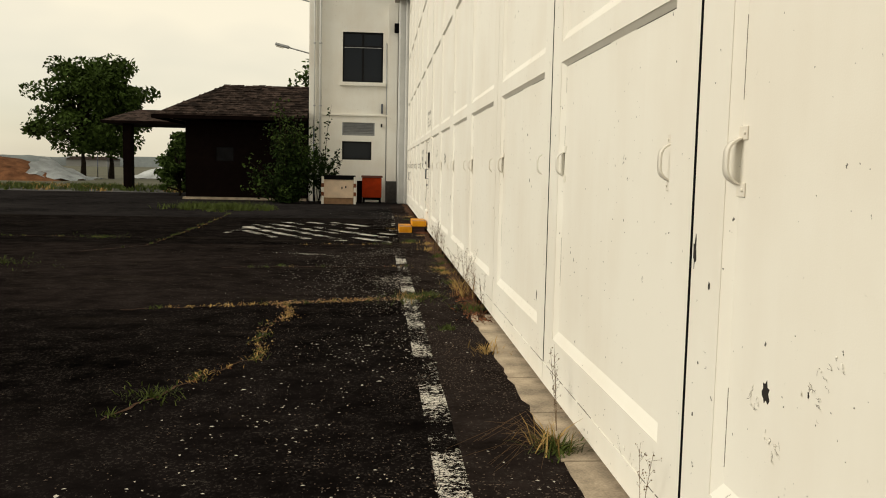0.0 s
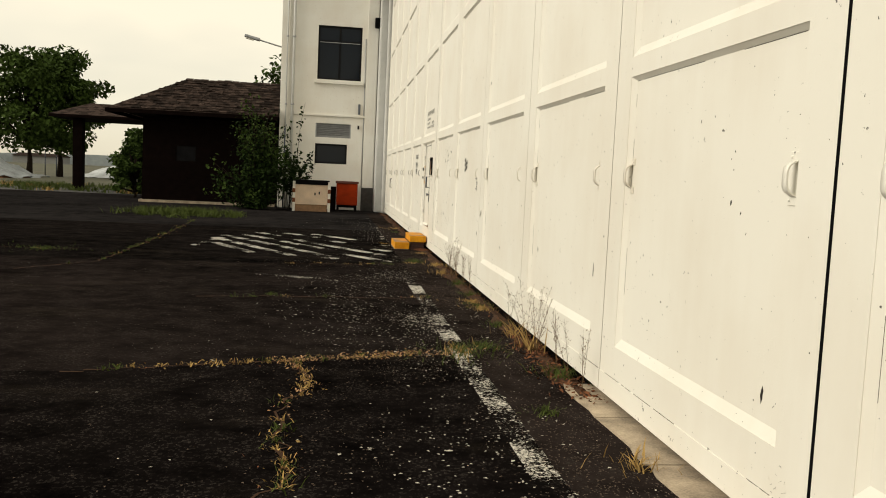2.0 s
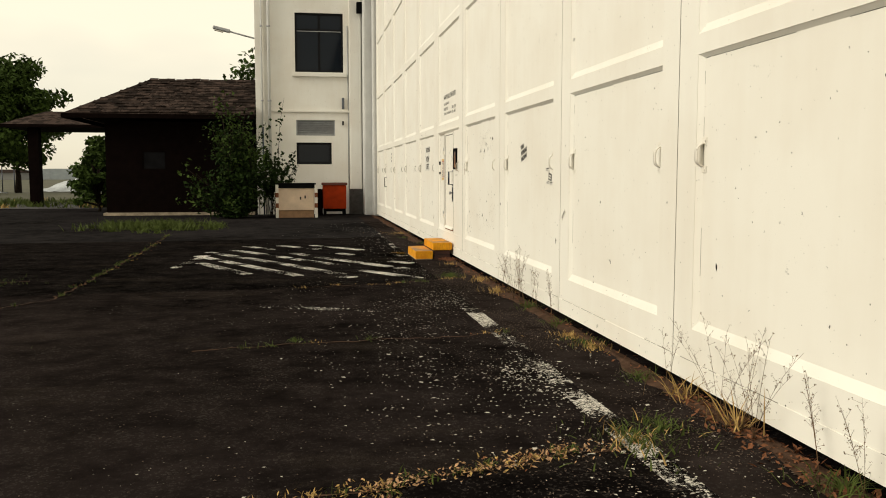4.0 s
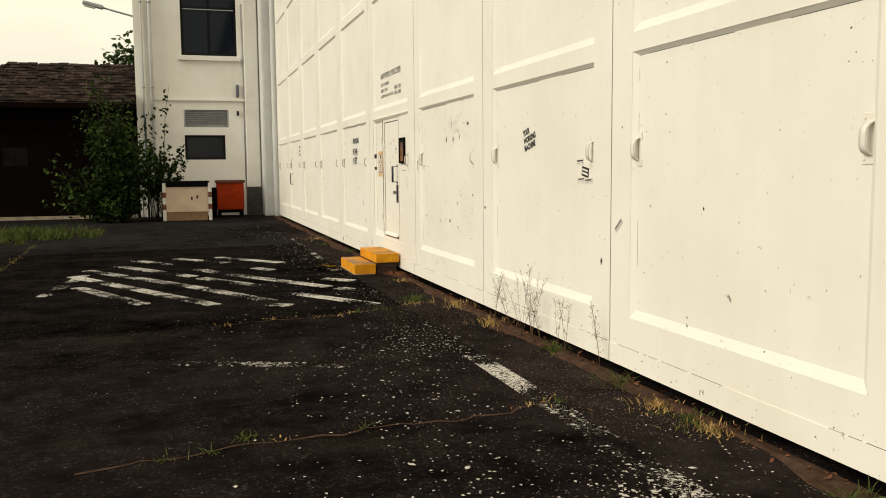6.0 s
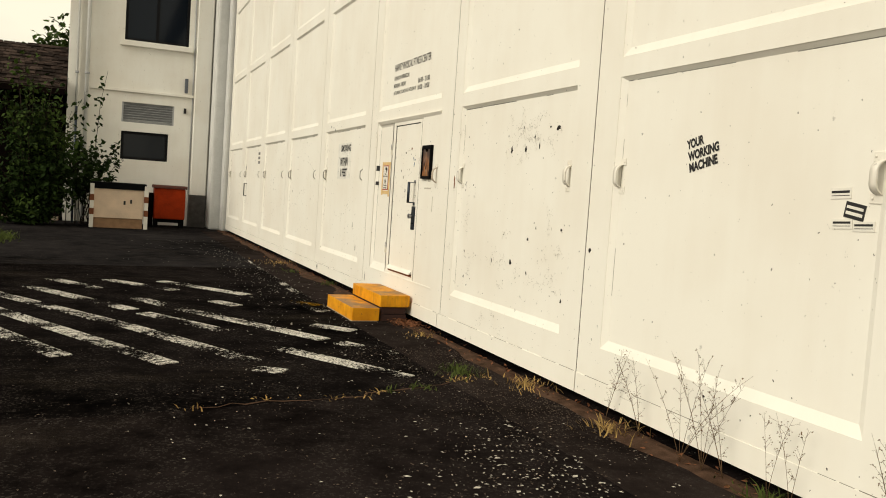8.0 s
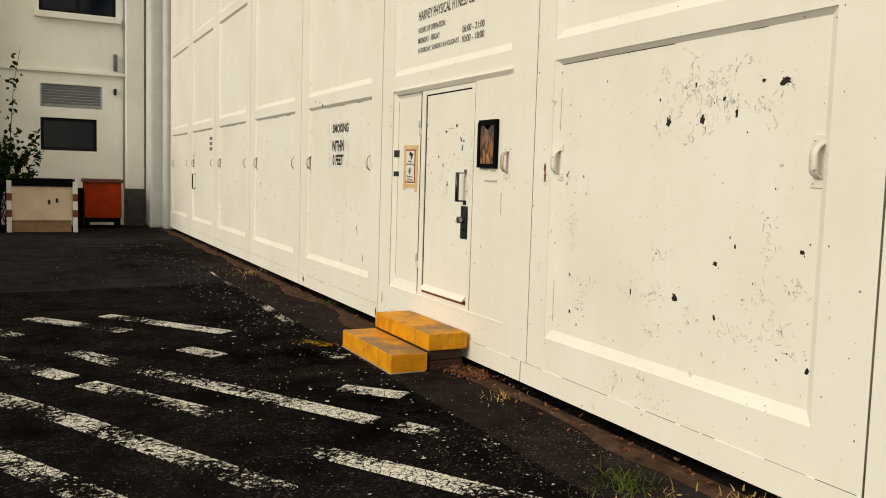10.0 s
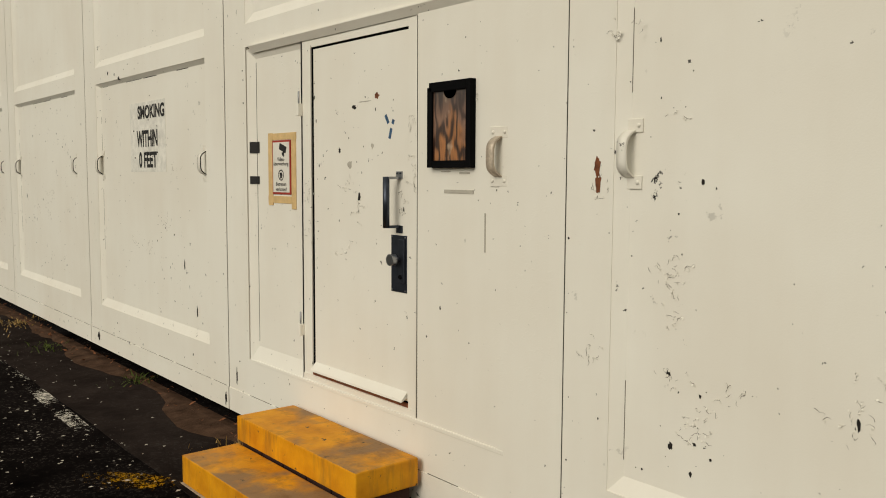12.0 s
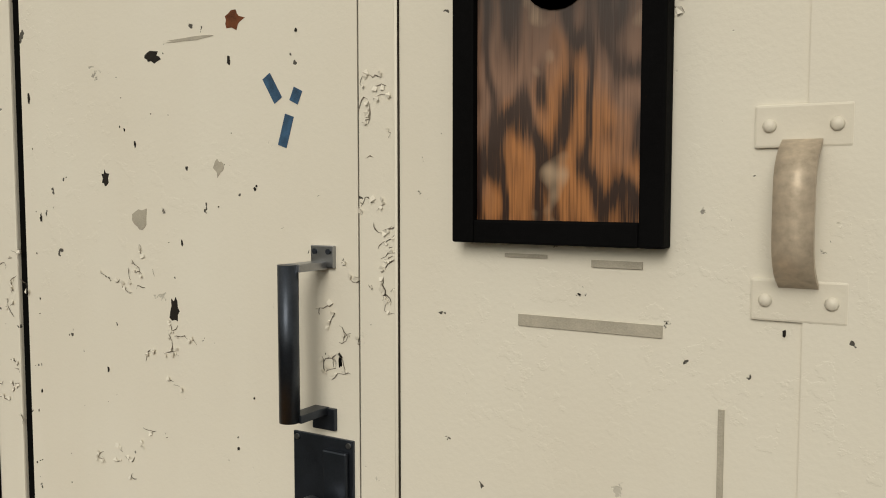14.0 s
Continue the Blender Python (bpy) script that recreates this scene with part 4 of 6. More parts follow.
def chip_field(leaf, x, seed, *areas):
    """Small chips where the paint has come off; each area: y, z, spread in y and z, count, size."""
    rnd_ = random.Random(seed)
    bm = bmesh.new()
    for y, z, sy, sz, count, size in areas:
        for _ in range(max(3, count // 3)):
            cy, cz = rnd_.gauss(y, sy), rnd_.gauss(z, sz)
            s = size * (0.28 + 1.1 * rnd_.random() ** 4)
            tall, n = rnd_.uniform(0.8, 2.0), 7
            ring = [(cy + math.cos(6.283 * i / n) * s * rnd_.uniform(0.35, 1.1), cz + math.sin(6.283 * i / n) * s * tall * rnd_.uniform(0.35, 1.1)) for i in range(n)]
            front = [bm.verts.new((x - 0.0015, *p)) for p in ring]
            back = [bm.verts.new((x + 0.002, *p)) for p in ring]
            bm.faces.new(front)
            for i in range(n):
                bm.faces.new((front[i], back[i], back[(i + 1) % n], front[(i + 1) % n]))
    bmesh.ops.recalc_face_normals(bm, faces=bm.faces)
    return on_leaf(tagged(part("paint_chips", bm, CHIP, None, "small black chips in the paint"), kind="stuff"), leaf)


def crackle(leaf, x, seed, *areas):
    """Cracked paint: thin dark cracks and curled flakes; each area: y, z, spread in y and z, count."""
    rnd_ = random.Random(seed)
    lines, flakes = bmesh.new(), bmesh.new()
    for y, z, sy, sz, count in areas:
        for n_ in range(count):
            if n_ % 9 == 0:
                core = (rnd_.gauss(y, sy), rnd_.gauss(z, sz))
            p = Vector((0, rnd_.gauss(core[0], min(sy, 0.035)), rnd_.gauss(core[1], min(sz, 0.03))))
            head, last = rnd_.uniform(0, 6.28), None
            steps = rnd_.randint(3, 7)
            for k in range(steps):
                d = Vector((0, math.cos(head), math.sin(head)))
                side = Vector((0, -d.z, d.y)) * rnd_.uniform(0.0003, 0.0012) * (0.3 if k in (0, steps - 1) else 1)
                pair = [lines.verts.new(p + side + Vector((x - 0.0008, 0, 0))), lines.verts.new(p - side + Vector((x - 0.0008, 0, 0)))]
                if last:
                    lines.faces.new((last[0], last[1], pair[1], pair[0]))
                last = pair
                if rnd_.random() < 0.35:
                    w = rnd_.uniform(0.003, 0.009)
                    q = [p + d * w * a + Vector((0, -d.z, d.y)) * w * b for a, b in ((0, 0), (0.9, 0.1), (1.0, 0.9), (0.2, 1.1))]
                    lift = [rnd_.uniform(0.0, 0.0040) for _ in range(4)]
                    flakes.faces.new([flakes.verts.new(c + Vector((x - 0.001 - h, 0, 0))) for c, h in zip(q, lift)])
                p = p + d * rnd_.uniform(0.004, 0.010)
                head += rnd_.gauss(0, 0.8)
    on_leaf(tagged(part("paint_cracks", lines, HAIRLINE, None, "fine dark cracks in the paint"), kind="stuff"), leaf)
    on_leaf(tagged(part("peeling_paint", flakes, WHITE, None, "curled peeling paint"), kind="stuff"), leaf)


for k, (y, z, w, h) in enumerate(((16.32, 1.845, 0.055, 0.075), (16.064, 1.846, 0.045, 0.06), (15.913, 1.943, 0.02, 0.04), (15.826, 1.865, 0.02, 0.055), (15.532, 2.001, 0.075, 0.05), (15.662, 2.013, 0.03, 0.02), (16.122, 2.027, 0.02, 0.03),
                                  (15.375, 1.213, 0.03, 0.03), (15.914, 1.105, 0.035, 0.03), (16.203, 0.886, 0.05, 0.06), (16.575, 0.871, 0.016, 0.045), (17.185, 0.657, 0.02, 0.03), (15.9, 0.826, 0.02, 0.04), (15.307, 0.678, 0.03, 0.04), (15.784, 1.206, 0.015, 0.03))):
    on_leaf(part("paint_chip", blob(y, z, w, h, 0.0285, 0.032, 200 + k), CHIP), leaf_at[5])
chip_field(leaf_at[5], 0.03, 1, (15.95, 1.93, 0.3, 0.09, 40, 0.006), (15.9, 0.95, 0.5, 0.22, 50, 0.006), (15.5, 1.3, 0.3, 0.3, 24, 0.006), (17.2, 1.45, 0.05, 0.3, 26, 0.006), (17.15, 0.75, 0.08, 0.15, 22, 0.006), (17.22, 1.80, 0.05, 0.06, 14, 0.008))
chip_field(leaf_at[5], 0.0, 2, (17.4, 1.3, 0.05, 0.55, 26, 0.005), (16.3, 0.27, 0.6, 0.08, 40, 0.006), (17.62, 1.2, 0.008, 0.6, 34, 0.005))
chip_field(leaf_at[7], 0.03, 3, (21.9, 1.8, 0.25, 0.2, 26, 0.006), (21.6, 1.0, 0.25, 0.25, 40, 0.008), (22.4, 0.9, 0.2, 0.3, 24, 0.008))
chip_field(leaf_at[7], 0.0, 4, (21.9, 2.36, 0.5, 0.03, 16, 0.012), (20.5, 1.1, 0.05, 0.5, 20, 0.006), (21.8, 0.28, 0.7, 0.06, 30, 0.008), (22.65, 0.25, 0.1, 0.08, 10, 0.016))
chip_field(leaf_at[8], 0.03, 5, (24.6, 1.2, 0.5, 0.45, 90, 0.010))
chip_field(leaf_at[9], 0.03, 6, (27.3, 1.1, 0.5, 0.4, 40, 0.010))
chip_field(leaf_at[-1], 0.03, 7, (0.2, 0.85, 0.35, 0.28, 60, 0.006), (-0.4, 1.9, 0.25, 0.2, 50, 0.007))
chip_field(leaf_at[-1], 0.0, 8, (0.6, 0.2, 0.5, 0.08, 36, 0.008), (1.12, 0.6, 0.03, 0.3, 10, 0.006))
chip_field(leaf_at[0], 0.03, 9, (2.3, 1.0, 0.45, 0.35, 46, 0.006), (3.3, 0.95, 0.2, 0.3, 26, 0.006))
chip_field(leaf_at[0], 0.0, 10, (2.7, 0.25, 0.6, 0.07, 40, 0.007), (1.45, 1.2, 0.02, 0.5, 10, 0.006))
chip_field(leaf_at[1], 0.03, 11, (5.4, 1.3, 0.5, 0.4, 26, 0.006), (5.0, 1.75, 0.15, 0.12, 20, 0.009))
chip_field(leaf_at[2], 0.03, 12, (8.0, 1.2, 0.6, 0.4, 34, 0.006))
chip_field(leaf_at[3], 0.03, 13, (10.8, 1.2, 0.6, 0.4, 40, 0.006), (9.9, 2.0, 0.3, 0.1, 20, 0.006))
chip_field(leaf_at[4], 0.03, 14, (13.6, 1.1, 0.6, 0.4, 34, 0.006), (12.9, 0.7, 0.3, 0.15, 20, 0.006))
for k in (1, 2, 3, 4, 8, 9, 10):
    mid_y = SEAM0 + BAY * k + BAY / 2
    chip_field(leaf_at[k], 0.0, 30 + k, (mid_y, 0.27, 0.7, 0.07, 26, 0.007), (mid_y - 1.25, 1.2, 0.05, 0.6, 12, 0.006), (mid_y + 1.25, 0.9, 0.05, 0.5, 12, 0.006))
chip_field(door_leaf, 0.0155, 20, (18.95, 1.82, 0.14, 0.07, 24, 0.0035), (19.0, 1.5, 0.2, 0.2, 22, 0.004), (18.9, 0.75, 0.25, 0.15, 18, 0.004), (19.40, 1.3, 0.008, 0.45, 30, 0.005))
chip_field(door_leaf, 0.004, 21, (17.85, 1.5, 0.1, 0.2, 14, 0.0045), (18.2, 0.9, 0.2, 0.2, 10, 0.005), (17.98, 0.8, 0.01, 0.5, 12, 0.004))
chip_field(door_leaf, 0.0, 22, (19.0, 0.33, 0.6, 0.05, 24, 0.006), (20.2, 1.2, 0.02, 0.6, 26, 0.005), (20.32, 0.35, 0.03, 0.2, 10, 0.012))
crackle(leaf_at[5], 0.03, 1, (16.0, 1.95, 0.28, 0.10, 230), (16.0, 0.85, 0.5, 0.16, 140), (15.5, 1.25, 0.2, 0.25, 45), (17.18, 1.4, 0.03, 0.3, 30), (17.1, 0.85, 0.08, 0.15, 30))
crackle(leaf_at[5], 0.0, 2, (17.42, 1.2, 0.04, 0.4, 20), (17.48, 1.44, 0.02, 0.05, 8), (16.2, 0.30, 0.6, 0.06, 40))
crackle(leaf_at[-1], 0.03, 3, (0.2, 0.8, 0.35, 0.2, 60), (-0.4, 1.9, 0.25, 0.15, 40))
crackle(leaf_at[7], 0.03, 4, (21.9, 1.8, 0.25, 0.15, 50), (21.7, 0.95, 0.3, 0.2, 40))
crackle(leaf_at[8], 0.03, 5, (24.5, 1.0, 0.35, 0.25, 60))
crackle(leaf_at[0], 0.0, 6, (2.6, 0.28, 0.6, 0.06, 40))
crackle(door_leaf, 0.0155, 7, (18.66, 1.38, 0.025, 0.06, 14), (19.05, 1.5, 0.15, 0.25, 18), (19.1, 0.9, 0.2, 0.2, 10))
crackle(door_leaf, 0.004, 8, (18.1, 1.1, 0.2, 0.3, 10), (17.98, 1.5, 0.006, 0.3, 14), (17.8, 1.3, 0.06, 0.3, 16))
crackle(door_leaf, 0.010, 9, (18.57, 1.5, 0.015, 0.4, 24), (19.50, 1.4, 0.02, 0.5, 16))

# eave over the doors, hangar behind them
eave = part("eave", boxes((-0.56, -11, 8.66, 0.3, 35.5, 8.72), (-0.60, -11, 8.66, -0.55, 35.5, 9.0)), plain("stained_soffit", (0.34, 0.30, 0.26), 0.8, var=0.35, scale=1.5))
tagged(eave, "stained projecting eave above the hangar doors", "eave", kind="structure")
tagged(part("wall_hangar", boxes((0.15, -11, 8.6, 0.6, 36, 10.5), (0.5, -11.5, -0.05, 0.9, 36.0, 9.0), (0.12, 34.21, 0, 0.5, 36.0, 9.0)), BLACK_GAP), "dark hangar wall behind the sliding doors", "wall", kind="structure")
tagged(part("roof_hangar", boxes((-0.55, -11.5, 9.0, 30, 36, 9.2)), GREY_METAL), "flat grey hangar roof", "roof", kind="structure")
tagged(part("wall_hangar_end", boxes((0.0, -11.9, 0, 30, -11.5, 9.0)), RENDER_WALL), "plain white hangar end wall", "wall", kind="structure")
tagged(part("jamb_post", boxes((-0.12, 34.25, 0, 0.12, 34.75, 8.66), bevel=0.05), JAMB_GREY), "grey-white steel jamb post at the end of the doors", "door frame", kind="structure")
tagged(part("jamb_post", boxes((-0.40, 34.8, 0, 0.12, 35.68, 8.66), bevel=0.06), JAMB_GREY), "grey-white rounded steel jamb column", "door frame", kind="structure")


# ---- white tower block ----
tower = thing("office_building", (-2.4, 36.05, 0), "white rendered tower block with black windows beside the hangar", "building")


def on_tower(ob, parent=None):
    ob.parent = parent or tower
    if parent is None:
        ob.matrix_parent_inverse = Matrix.Translation(-Vector(tower.location))
    return ob


OPENINGS = ((-2.847, 5.285, -1.075, 7.448), (-2.90, 9.40, -1.05, 11.6), (-2.846, 2.94, -1.405, 3.513), (-2.84, 1.87, -1.54, 2.68))
xs = sorted({-4.27, -0.05, *[o[0] for o in OPENINGS], *[o[2] for o in OPENINGS]})
zs = sorted({0.0, 14.0, *[o[1] for o in OPENINGS], *[o[3] for o in OPENINGS]})
cells = []
for x0, x1 in zip(xs, xs[1:]):
    for z0, z1 in zip(zs, zs[1:]):
        cx, cz = (x0 + x1) / 2, (z0 + z1) / 2
        if not any(o[0] < cx < o[2] and o[1] < cz < o[3] for o in OPENINGS):
            cells.append((x0, 36.05, z0, x1, 36.4, z1))
wall_bm = boxes(*cells)
bmesh.ops.remove_doubles(wall_bm, verts=wall_bm.verts, dist=0.001)
on_tower(part("wall", wall_bm, RENDER_WALL))
on_tower(part("side_wall", boxes((-4.27, 36.4, 0, -3.97, 48, 14.0)), RENDER_WALL))
on_tower(part("roof", boxes((-4.4, 35.9, 14.0, 6, 48, 14.3)), GREY_METAL))
on_tower(part("room_back", boxes((-3.9, 37.4, 0, 0, 37.6, 14.0)), BLACK_GAP))
on_tower(part("pilaster", boxes((-0.86, 35.72, 0.95, -0.43, 36.05, 8.66), bevel=0.01), RENDER_WALL))
on_tower(part("plinth", boxes((-0.90, 35.68, 0, -0.41, 36.05, 0.95), bevel=0.012), GREY_STONE, None, "dark grey stone plinth"))
on_tower(part("corner_pilaster", boxes((-4.30, 35.98, 0, -3.98, 36.05, 14.0), bevel=0.008), RENDER_WALL))
on_tower(part("ledge", boxes((-3.72, 35.98, 3.80, -0.86, 36.05, 3.88), bevel=0.008), RENDER_WALL))
for x, r in ((-3.80, 0.055), (-4.06, 0.03)):
    pipe = on_tower(part("downpipe", tube([(x, 35.92, 0.1), (x, 35.92, 14.0)], r, 12), JAMB_GREY, None, "grey-white downpipe"))
    for z in (1.5, 4.2, 6.9, 9.6, 12.3):
        on_tower(part("clip", tube([(x, 35.92, z - 0.03), (x, 35.92, z + 0.03)], r + 0.015, 12), GREY_METAL), pipe)


def window(x0, z0, x1, z1, bars):
    fr = 0.075
    win = on_tower(part("window", boxes((x0, 36.12, z0, x0 + fr, 36.19, z1), (x1 - fr, 36.12, z0, x1, 36.19, z1), (x0 + fr, 36.12, z0, x1 - fr, 36.19, z0 + fr), (x0 + fr, 36.12, z1 - fr, x1 - fr, 36.19, z1)), DARK_WINDOW_FRAME, None, "black framed window"))
    cols, rows_ = [x0 + fr, x1 - fr], [z0 + fr, z1 - fr]
    if bars:
        xm, zm = (x0 + x1) / 2, z0 + (z1 - z0) * 0.71
        on_tower(part("mullion", boxes((xm - 0.04, 36.125, z0 + fr, xm + 0.04, 36.185, z1 - fr)), DARK_WINDOW_FRAME), win)
        on_tower(part("transom", boxes((x0 + fr, 36.115, zm - 0.05, x1 - fr, 36.18, zm + 0.05)), DARK_WINDOW_FRAME), win)
        on_tower(part("transom_cap", boxes((x0 + fr, 36.10, zm - 0.05, x1 - fr, 36.114, zm - 0.025)), GREY_METAL), win)
        cols, rows_ = [x0 + fr, xm - 0.04, xm + 0.04, x1 - fr], [z0 + fr, zm - 0.05, zm + 0.05, z1 - fr]
    for a in range(0, len(cols), 2):
        for c in range(0, len(rows_), 2):
            on_tower(part("pane", boxes((cols[a], 36.15, rows_[c], cols[a + 1], 36.158, rows_[c + 1])), GLASS), win)
    return win


w1 = window(*OPENINGS[0], True)
w2 = window(*OPENINGS[1], True)
w3 = window(*OPENINGS[3], False)
for win, (x0, z0, x1, z1) in ((w1, OPENINGS[0]), (w2, OPENINGS[1])):
    on_tower(part("sill", boxes((x0 - 0.11, 35.93, z0 - 0.17, x1 + 0.11, 36.12, z0 - 0.02), bevel=0.012), RENDER_WALL), win)
vent = on_tower(part("vent", boxes((-2.846, 36.08, 2.94, -2.80, 36.2, 3.513), (-1.451, 36.08, 2.94, -1.405, 36.2, 3.513), (-2.80, 36.2, 2.94, -1.451, 36.22, 3.513)), GREY_METAL, None, "grey metal louvred vent"))
for k in range(8):
    bm = boxes((-2.80, -0.008, -0.042, -1.451, 0.008, 0.042))
    bm.transform(Matrix.Translation((0, 36.12, 2.985 + 0.069 * k)) @ Matrix.Rotation(radians(38), 4, 'X'))
    on_tower(part("slat", bm, GREY_METAL), vent)
on_tower(part("junction_box", boxes((-1.14, 35.98, 3.93, -1.05, 36.05, 4.35), bevel=0.01), plain("slate_grey_box", (0.10, 0.11, 0.13), 0.6), None, "dark grey junction box"))
on_tower(part("bell", boxes((-1.14, 35.99, 3.33, -1.07, 36.05, 3.48), bevel=0.01), INK))
on_tower(part("cable", tube([(-0.90, 36.03, 0.95), (-0.90, 36.03, 3.7), (-0.92, 36.03, 7.0)], 0.018, 8), GREY_METAL))
flood = thing("floodlight", (-0.44, 35.6, 7.6), "dark metal floodlight fixed to the white pilaster", "lamp")
part("housing", boxes((-0.16, -0.2, -0.22, 0.05, 0.02, 0.18), bevel=0.03), BLACK_FRAME, flood)
part("bracket", boxes((-0.03, 0.0, -0.05, 0.03, 0.14, 0.05)), DARK_STEEL, flood)
for bx, bz, tx, tz in ((-4.27, 6.46, -5.42, 6.73), (-4.27, 8.68, -7.05, 9.37)):
    lamp = thing("wall_lamp", (bx, 36.0, bz), "grey street lamp on a slanting arm fixed to the white tower", "lamp", "lamps on the tower")
    part("arm", tube([(0, 0.1, 0), (tx - bx + 0.25, 0, (tz - bz) * 0.8)], 0.03, 8), GREY_METAL, lamp)
    bm = boxes((-0.36, -0.11, -0.05, 0.26, 0.11, 0.07), bevel=0.035)
    bm.transform(Matrix.Translation((tx - bx, 0, tz - bz)) @ Matrix.Rotation(radians(13), 4, 'Y'))
    head_ = part("head", bm, GREY_METAL, lamp)
    bm = boxes((-0.30, -0.085, -0.09, 0.02, 0.085, -0.048), bevel=0.015)
    bm.transform(Matrix.Translation((tx - bx, 0, tz - bz)) @ Matrix.Rotation(radians(13), 4, 'Y'))
    part("diffuser", bm, SIGN_WHITE, head_)

# things at the foot of the tower
cab = thing("utility_cabinet", (-2.86, 33.9, 0), "beige metal cabinet with dark lid and taped corner posts", "cabinet")
part("body", boxes((-0.64, -0.45, 0.26, 0.62, 0.5, 1.02), bevel=0.012), BEIGE, cab)
part("base", boxes((-0.62, -0.42, 0.0, 0.60, 0.48, 0.26)), plain("brown_base", (0.26, 0.15, 0.08), 0.8), cab)
part("lid", boxes((-0.68, -0.50, 1.02, 0.68, 0.55, 1.19), bevel=0.02), BLACK_FRAME, cab, "black lid")
for x in (-0.70, 0.63):
    post = part("post", boxes((x, -0.52, 0, x + 0.10, -0.42, 1.14), bevel=0.008), SIGN_WHITE, cab)
    for z in (0.34, 0.70):
        part("brown_band", boxes((x - 0.003, -0.523, z, x + 0.103, -0.417, z + 0.16)), RUST, post)
for x, z in ((0.28, 0.66), (0.12, 0.62)):
    part("lock", boxes((x, -0.458, z, x + 0.05, -0.448, z + 0.10)), INK, cab)
bin_ = thing("orange_bin", (-1.49, 35.2, 0), "orange-red plastic container on a dark stand by the tower", "container")
bm = boxes((-0.42, -0.40, 0.24, 0.42, 0.36, 1.10), bevel=0.03)
part("body", bm, ORANGE, bin_)
part("rim", boxes((-0.46, -0.44, 1.10, 0.46, 0.40, 1.19), bevel=0.02), plain("dark_rim", (0.10, 0.03, 0.02), 0.7), bin_)
part("stand", boxes((-0.40, -0.36, 0.0, -0.30, 0.32, 0.24), (0.30, -0.36, 0.0, 0.40, 0.32, 0.24), (-0.30, -0.30, 0.14, 0.30, 0.30, 0.24)), BLACK_FRAME, bin_)
junk = thing("dark_crate", (-1.98, 35.3, 0), "dark crate behind the orange container", "crate")
part("crate_body", boxes((-0.16, -0.3, 0, 0.06, 0.3, 0.95), bevel=0.01), DARK_WOOD, junk)


# ---- yellow steps below the wicket door ----
lower = thing("lower_step", (-0.525, 19.02, 0), "yellow painted concrete block step with scuffed top on the asphalt", "step", "two yellow steps")
part("block", boxes((-0.156, -0.55, 0.008, 0.150, 0.548, 0.150), bevel=0.008), STEP_YELLOW, lower)
part("bedding", boxes((-0.165, -0.56, -0.005, 0.13, 0.55, 0.008)), CONCRETE, lower)
upper = thing("upper_step", (-0.20, 19.03, 0), "yellow painted concrete block step resting on bricks coloured as in shade", "step", "two yellow steps")
part("block", boxes((-0.170, -0.56, 0.160, 0.168, 0.56, 0.290), bevel=0.008), STEP_YELLOW, upper)
for k in range(5):
    part("brick", boxes((-0.15, -0.545 + 0.222 * k, 0.0, 0.14, -0.335 + 0.222 * k, 0.075), bevel=0.006), BRICK_RED, upper)
    part("brick", boxes((-0.145, -0.54 + 0.22 * k, 0.082, 0.135, -0.33 + 0.22 * k, 0.158), bevel=0.006), BRICK_RED, upper)


# ---- hut ----
hut = thing("wooden_hut", (-7.0, 38.5, 0), "low dark brown timber hut with a shingled hip roof", "hut")


def on_hut(ob, parent=None):
    ob.parent = parent or hut
    if parent is None:
        ob.matrix_parent_inverse = Matrix.Translation(-Vector(hut.location))
    return ob


bm = bmesh.new()
faces_ = []
for y in (36.05, 36.2):
    faces_.append([[bm.verts.new((x, y, z)) for x, z in ring_] for ring_ in (((-9.65, 0.1), (-4.4, 0.1), (-4.4, 3.4), (-9.65, 3.4)), ((-8.40, 1.64), (-7.53, 1.64), (-7.53, 2.36), (-8.40, 2.36)))])
(fo, fi), (ro, ri) = faces_
for i in range(4):
    j = (i + 1) % 4
    bm.faces.new((fo[i], fo[j], fi[j], fi[i]))
    bm.faces.new((ro[j], ro[i], ri[i], ri[j]))
    bm.faces.new((fo[j], fo[i], ro[i], ro[j]))
    bm.faces.new((fi[i], fi[j], ri[j], ri[i]))
bmesh.ops.recalc_face_normals(bm, faces=bm.faces)
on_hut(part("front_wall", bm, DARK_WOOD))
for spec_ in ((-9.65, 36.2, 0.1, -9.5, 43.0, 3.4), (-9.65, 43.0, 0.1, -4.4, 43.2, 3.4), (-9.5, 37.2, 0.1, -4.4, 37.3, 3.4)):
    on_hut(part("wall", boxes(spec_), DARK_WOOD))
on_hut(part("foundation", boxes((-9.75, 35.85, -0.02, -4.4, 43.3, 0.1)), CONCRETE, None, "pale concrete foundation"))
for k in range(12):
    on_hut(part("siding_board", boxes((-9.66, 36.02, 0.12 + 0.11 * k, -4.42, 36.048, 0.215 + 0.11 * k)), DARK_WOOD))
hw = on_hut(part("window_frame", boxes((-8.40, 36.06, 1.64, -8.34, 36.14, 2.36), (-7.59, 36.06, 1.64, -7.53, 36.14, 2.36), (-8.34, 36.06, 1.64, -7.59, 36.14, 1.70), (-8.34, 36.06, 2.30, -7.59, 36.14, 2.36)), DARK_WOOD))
on_hut(part("pane", boxes((-8.34, 36.10, 1.70, -7.59, 36.108, 2.30)), DUSTY_GLASS), hw)
EV, RG = 3.62, 5.27
ex0, ex1, ey0, ey1, rx0, ry = -10.85, -4.32, 35.15, 43.9, -8.62, 39.5
bm = bmesh.new()
v = [bm.verts.new(p) for p in ((ex0, ey0, EV), (ex1, ey0, EV), (ex1, ey1, EV), (ex0, ey1, EV), (rx0, ry, RG), (ex1, ry, RG))]
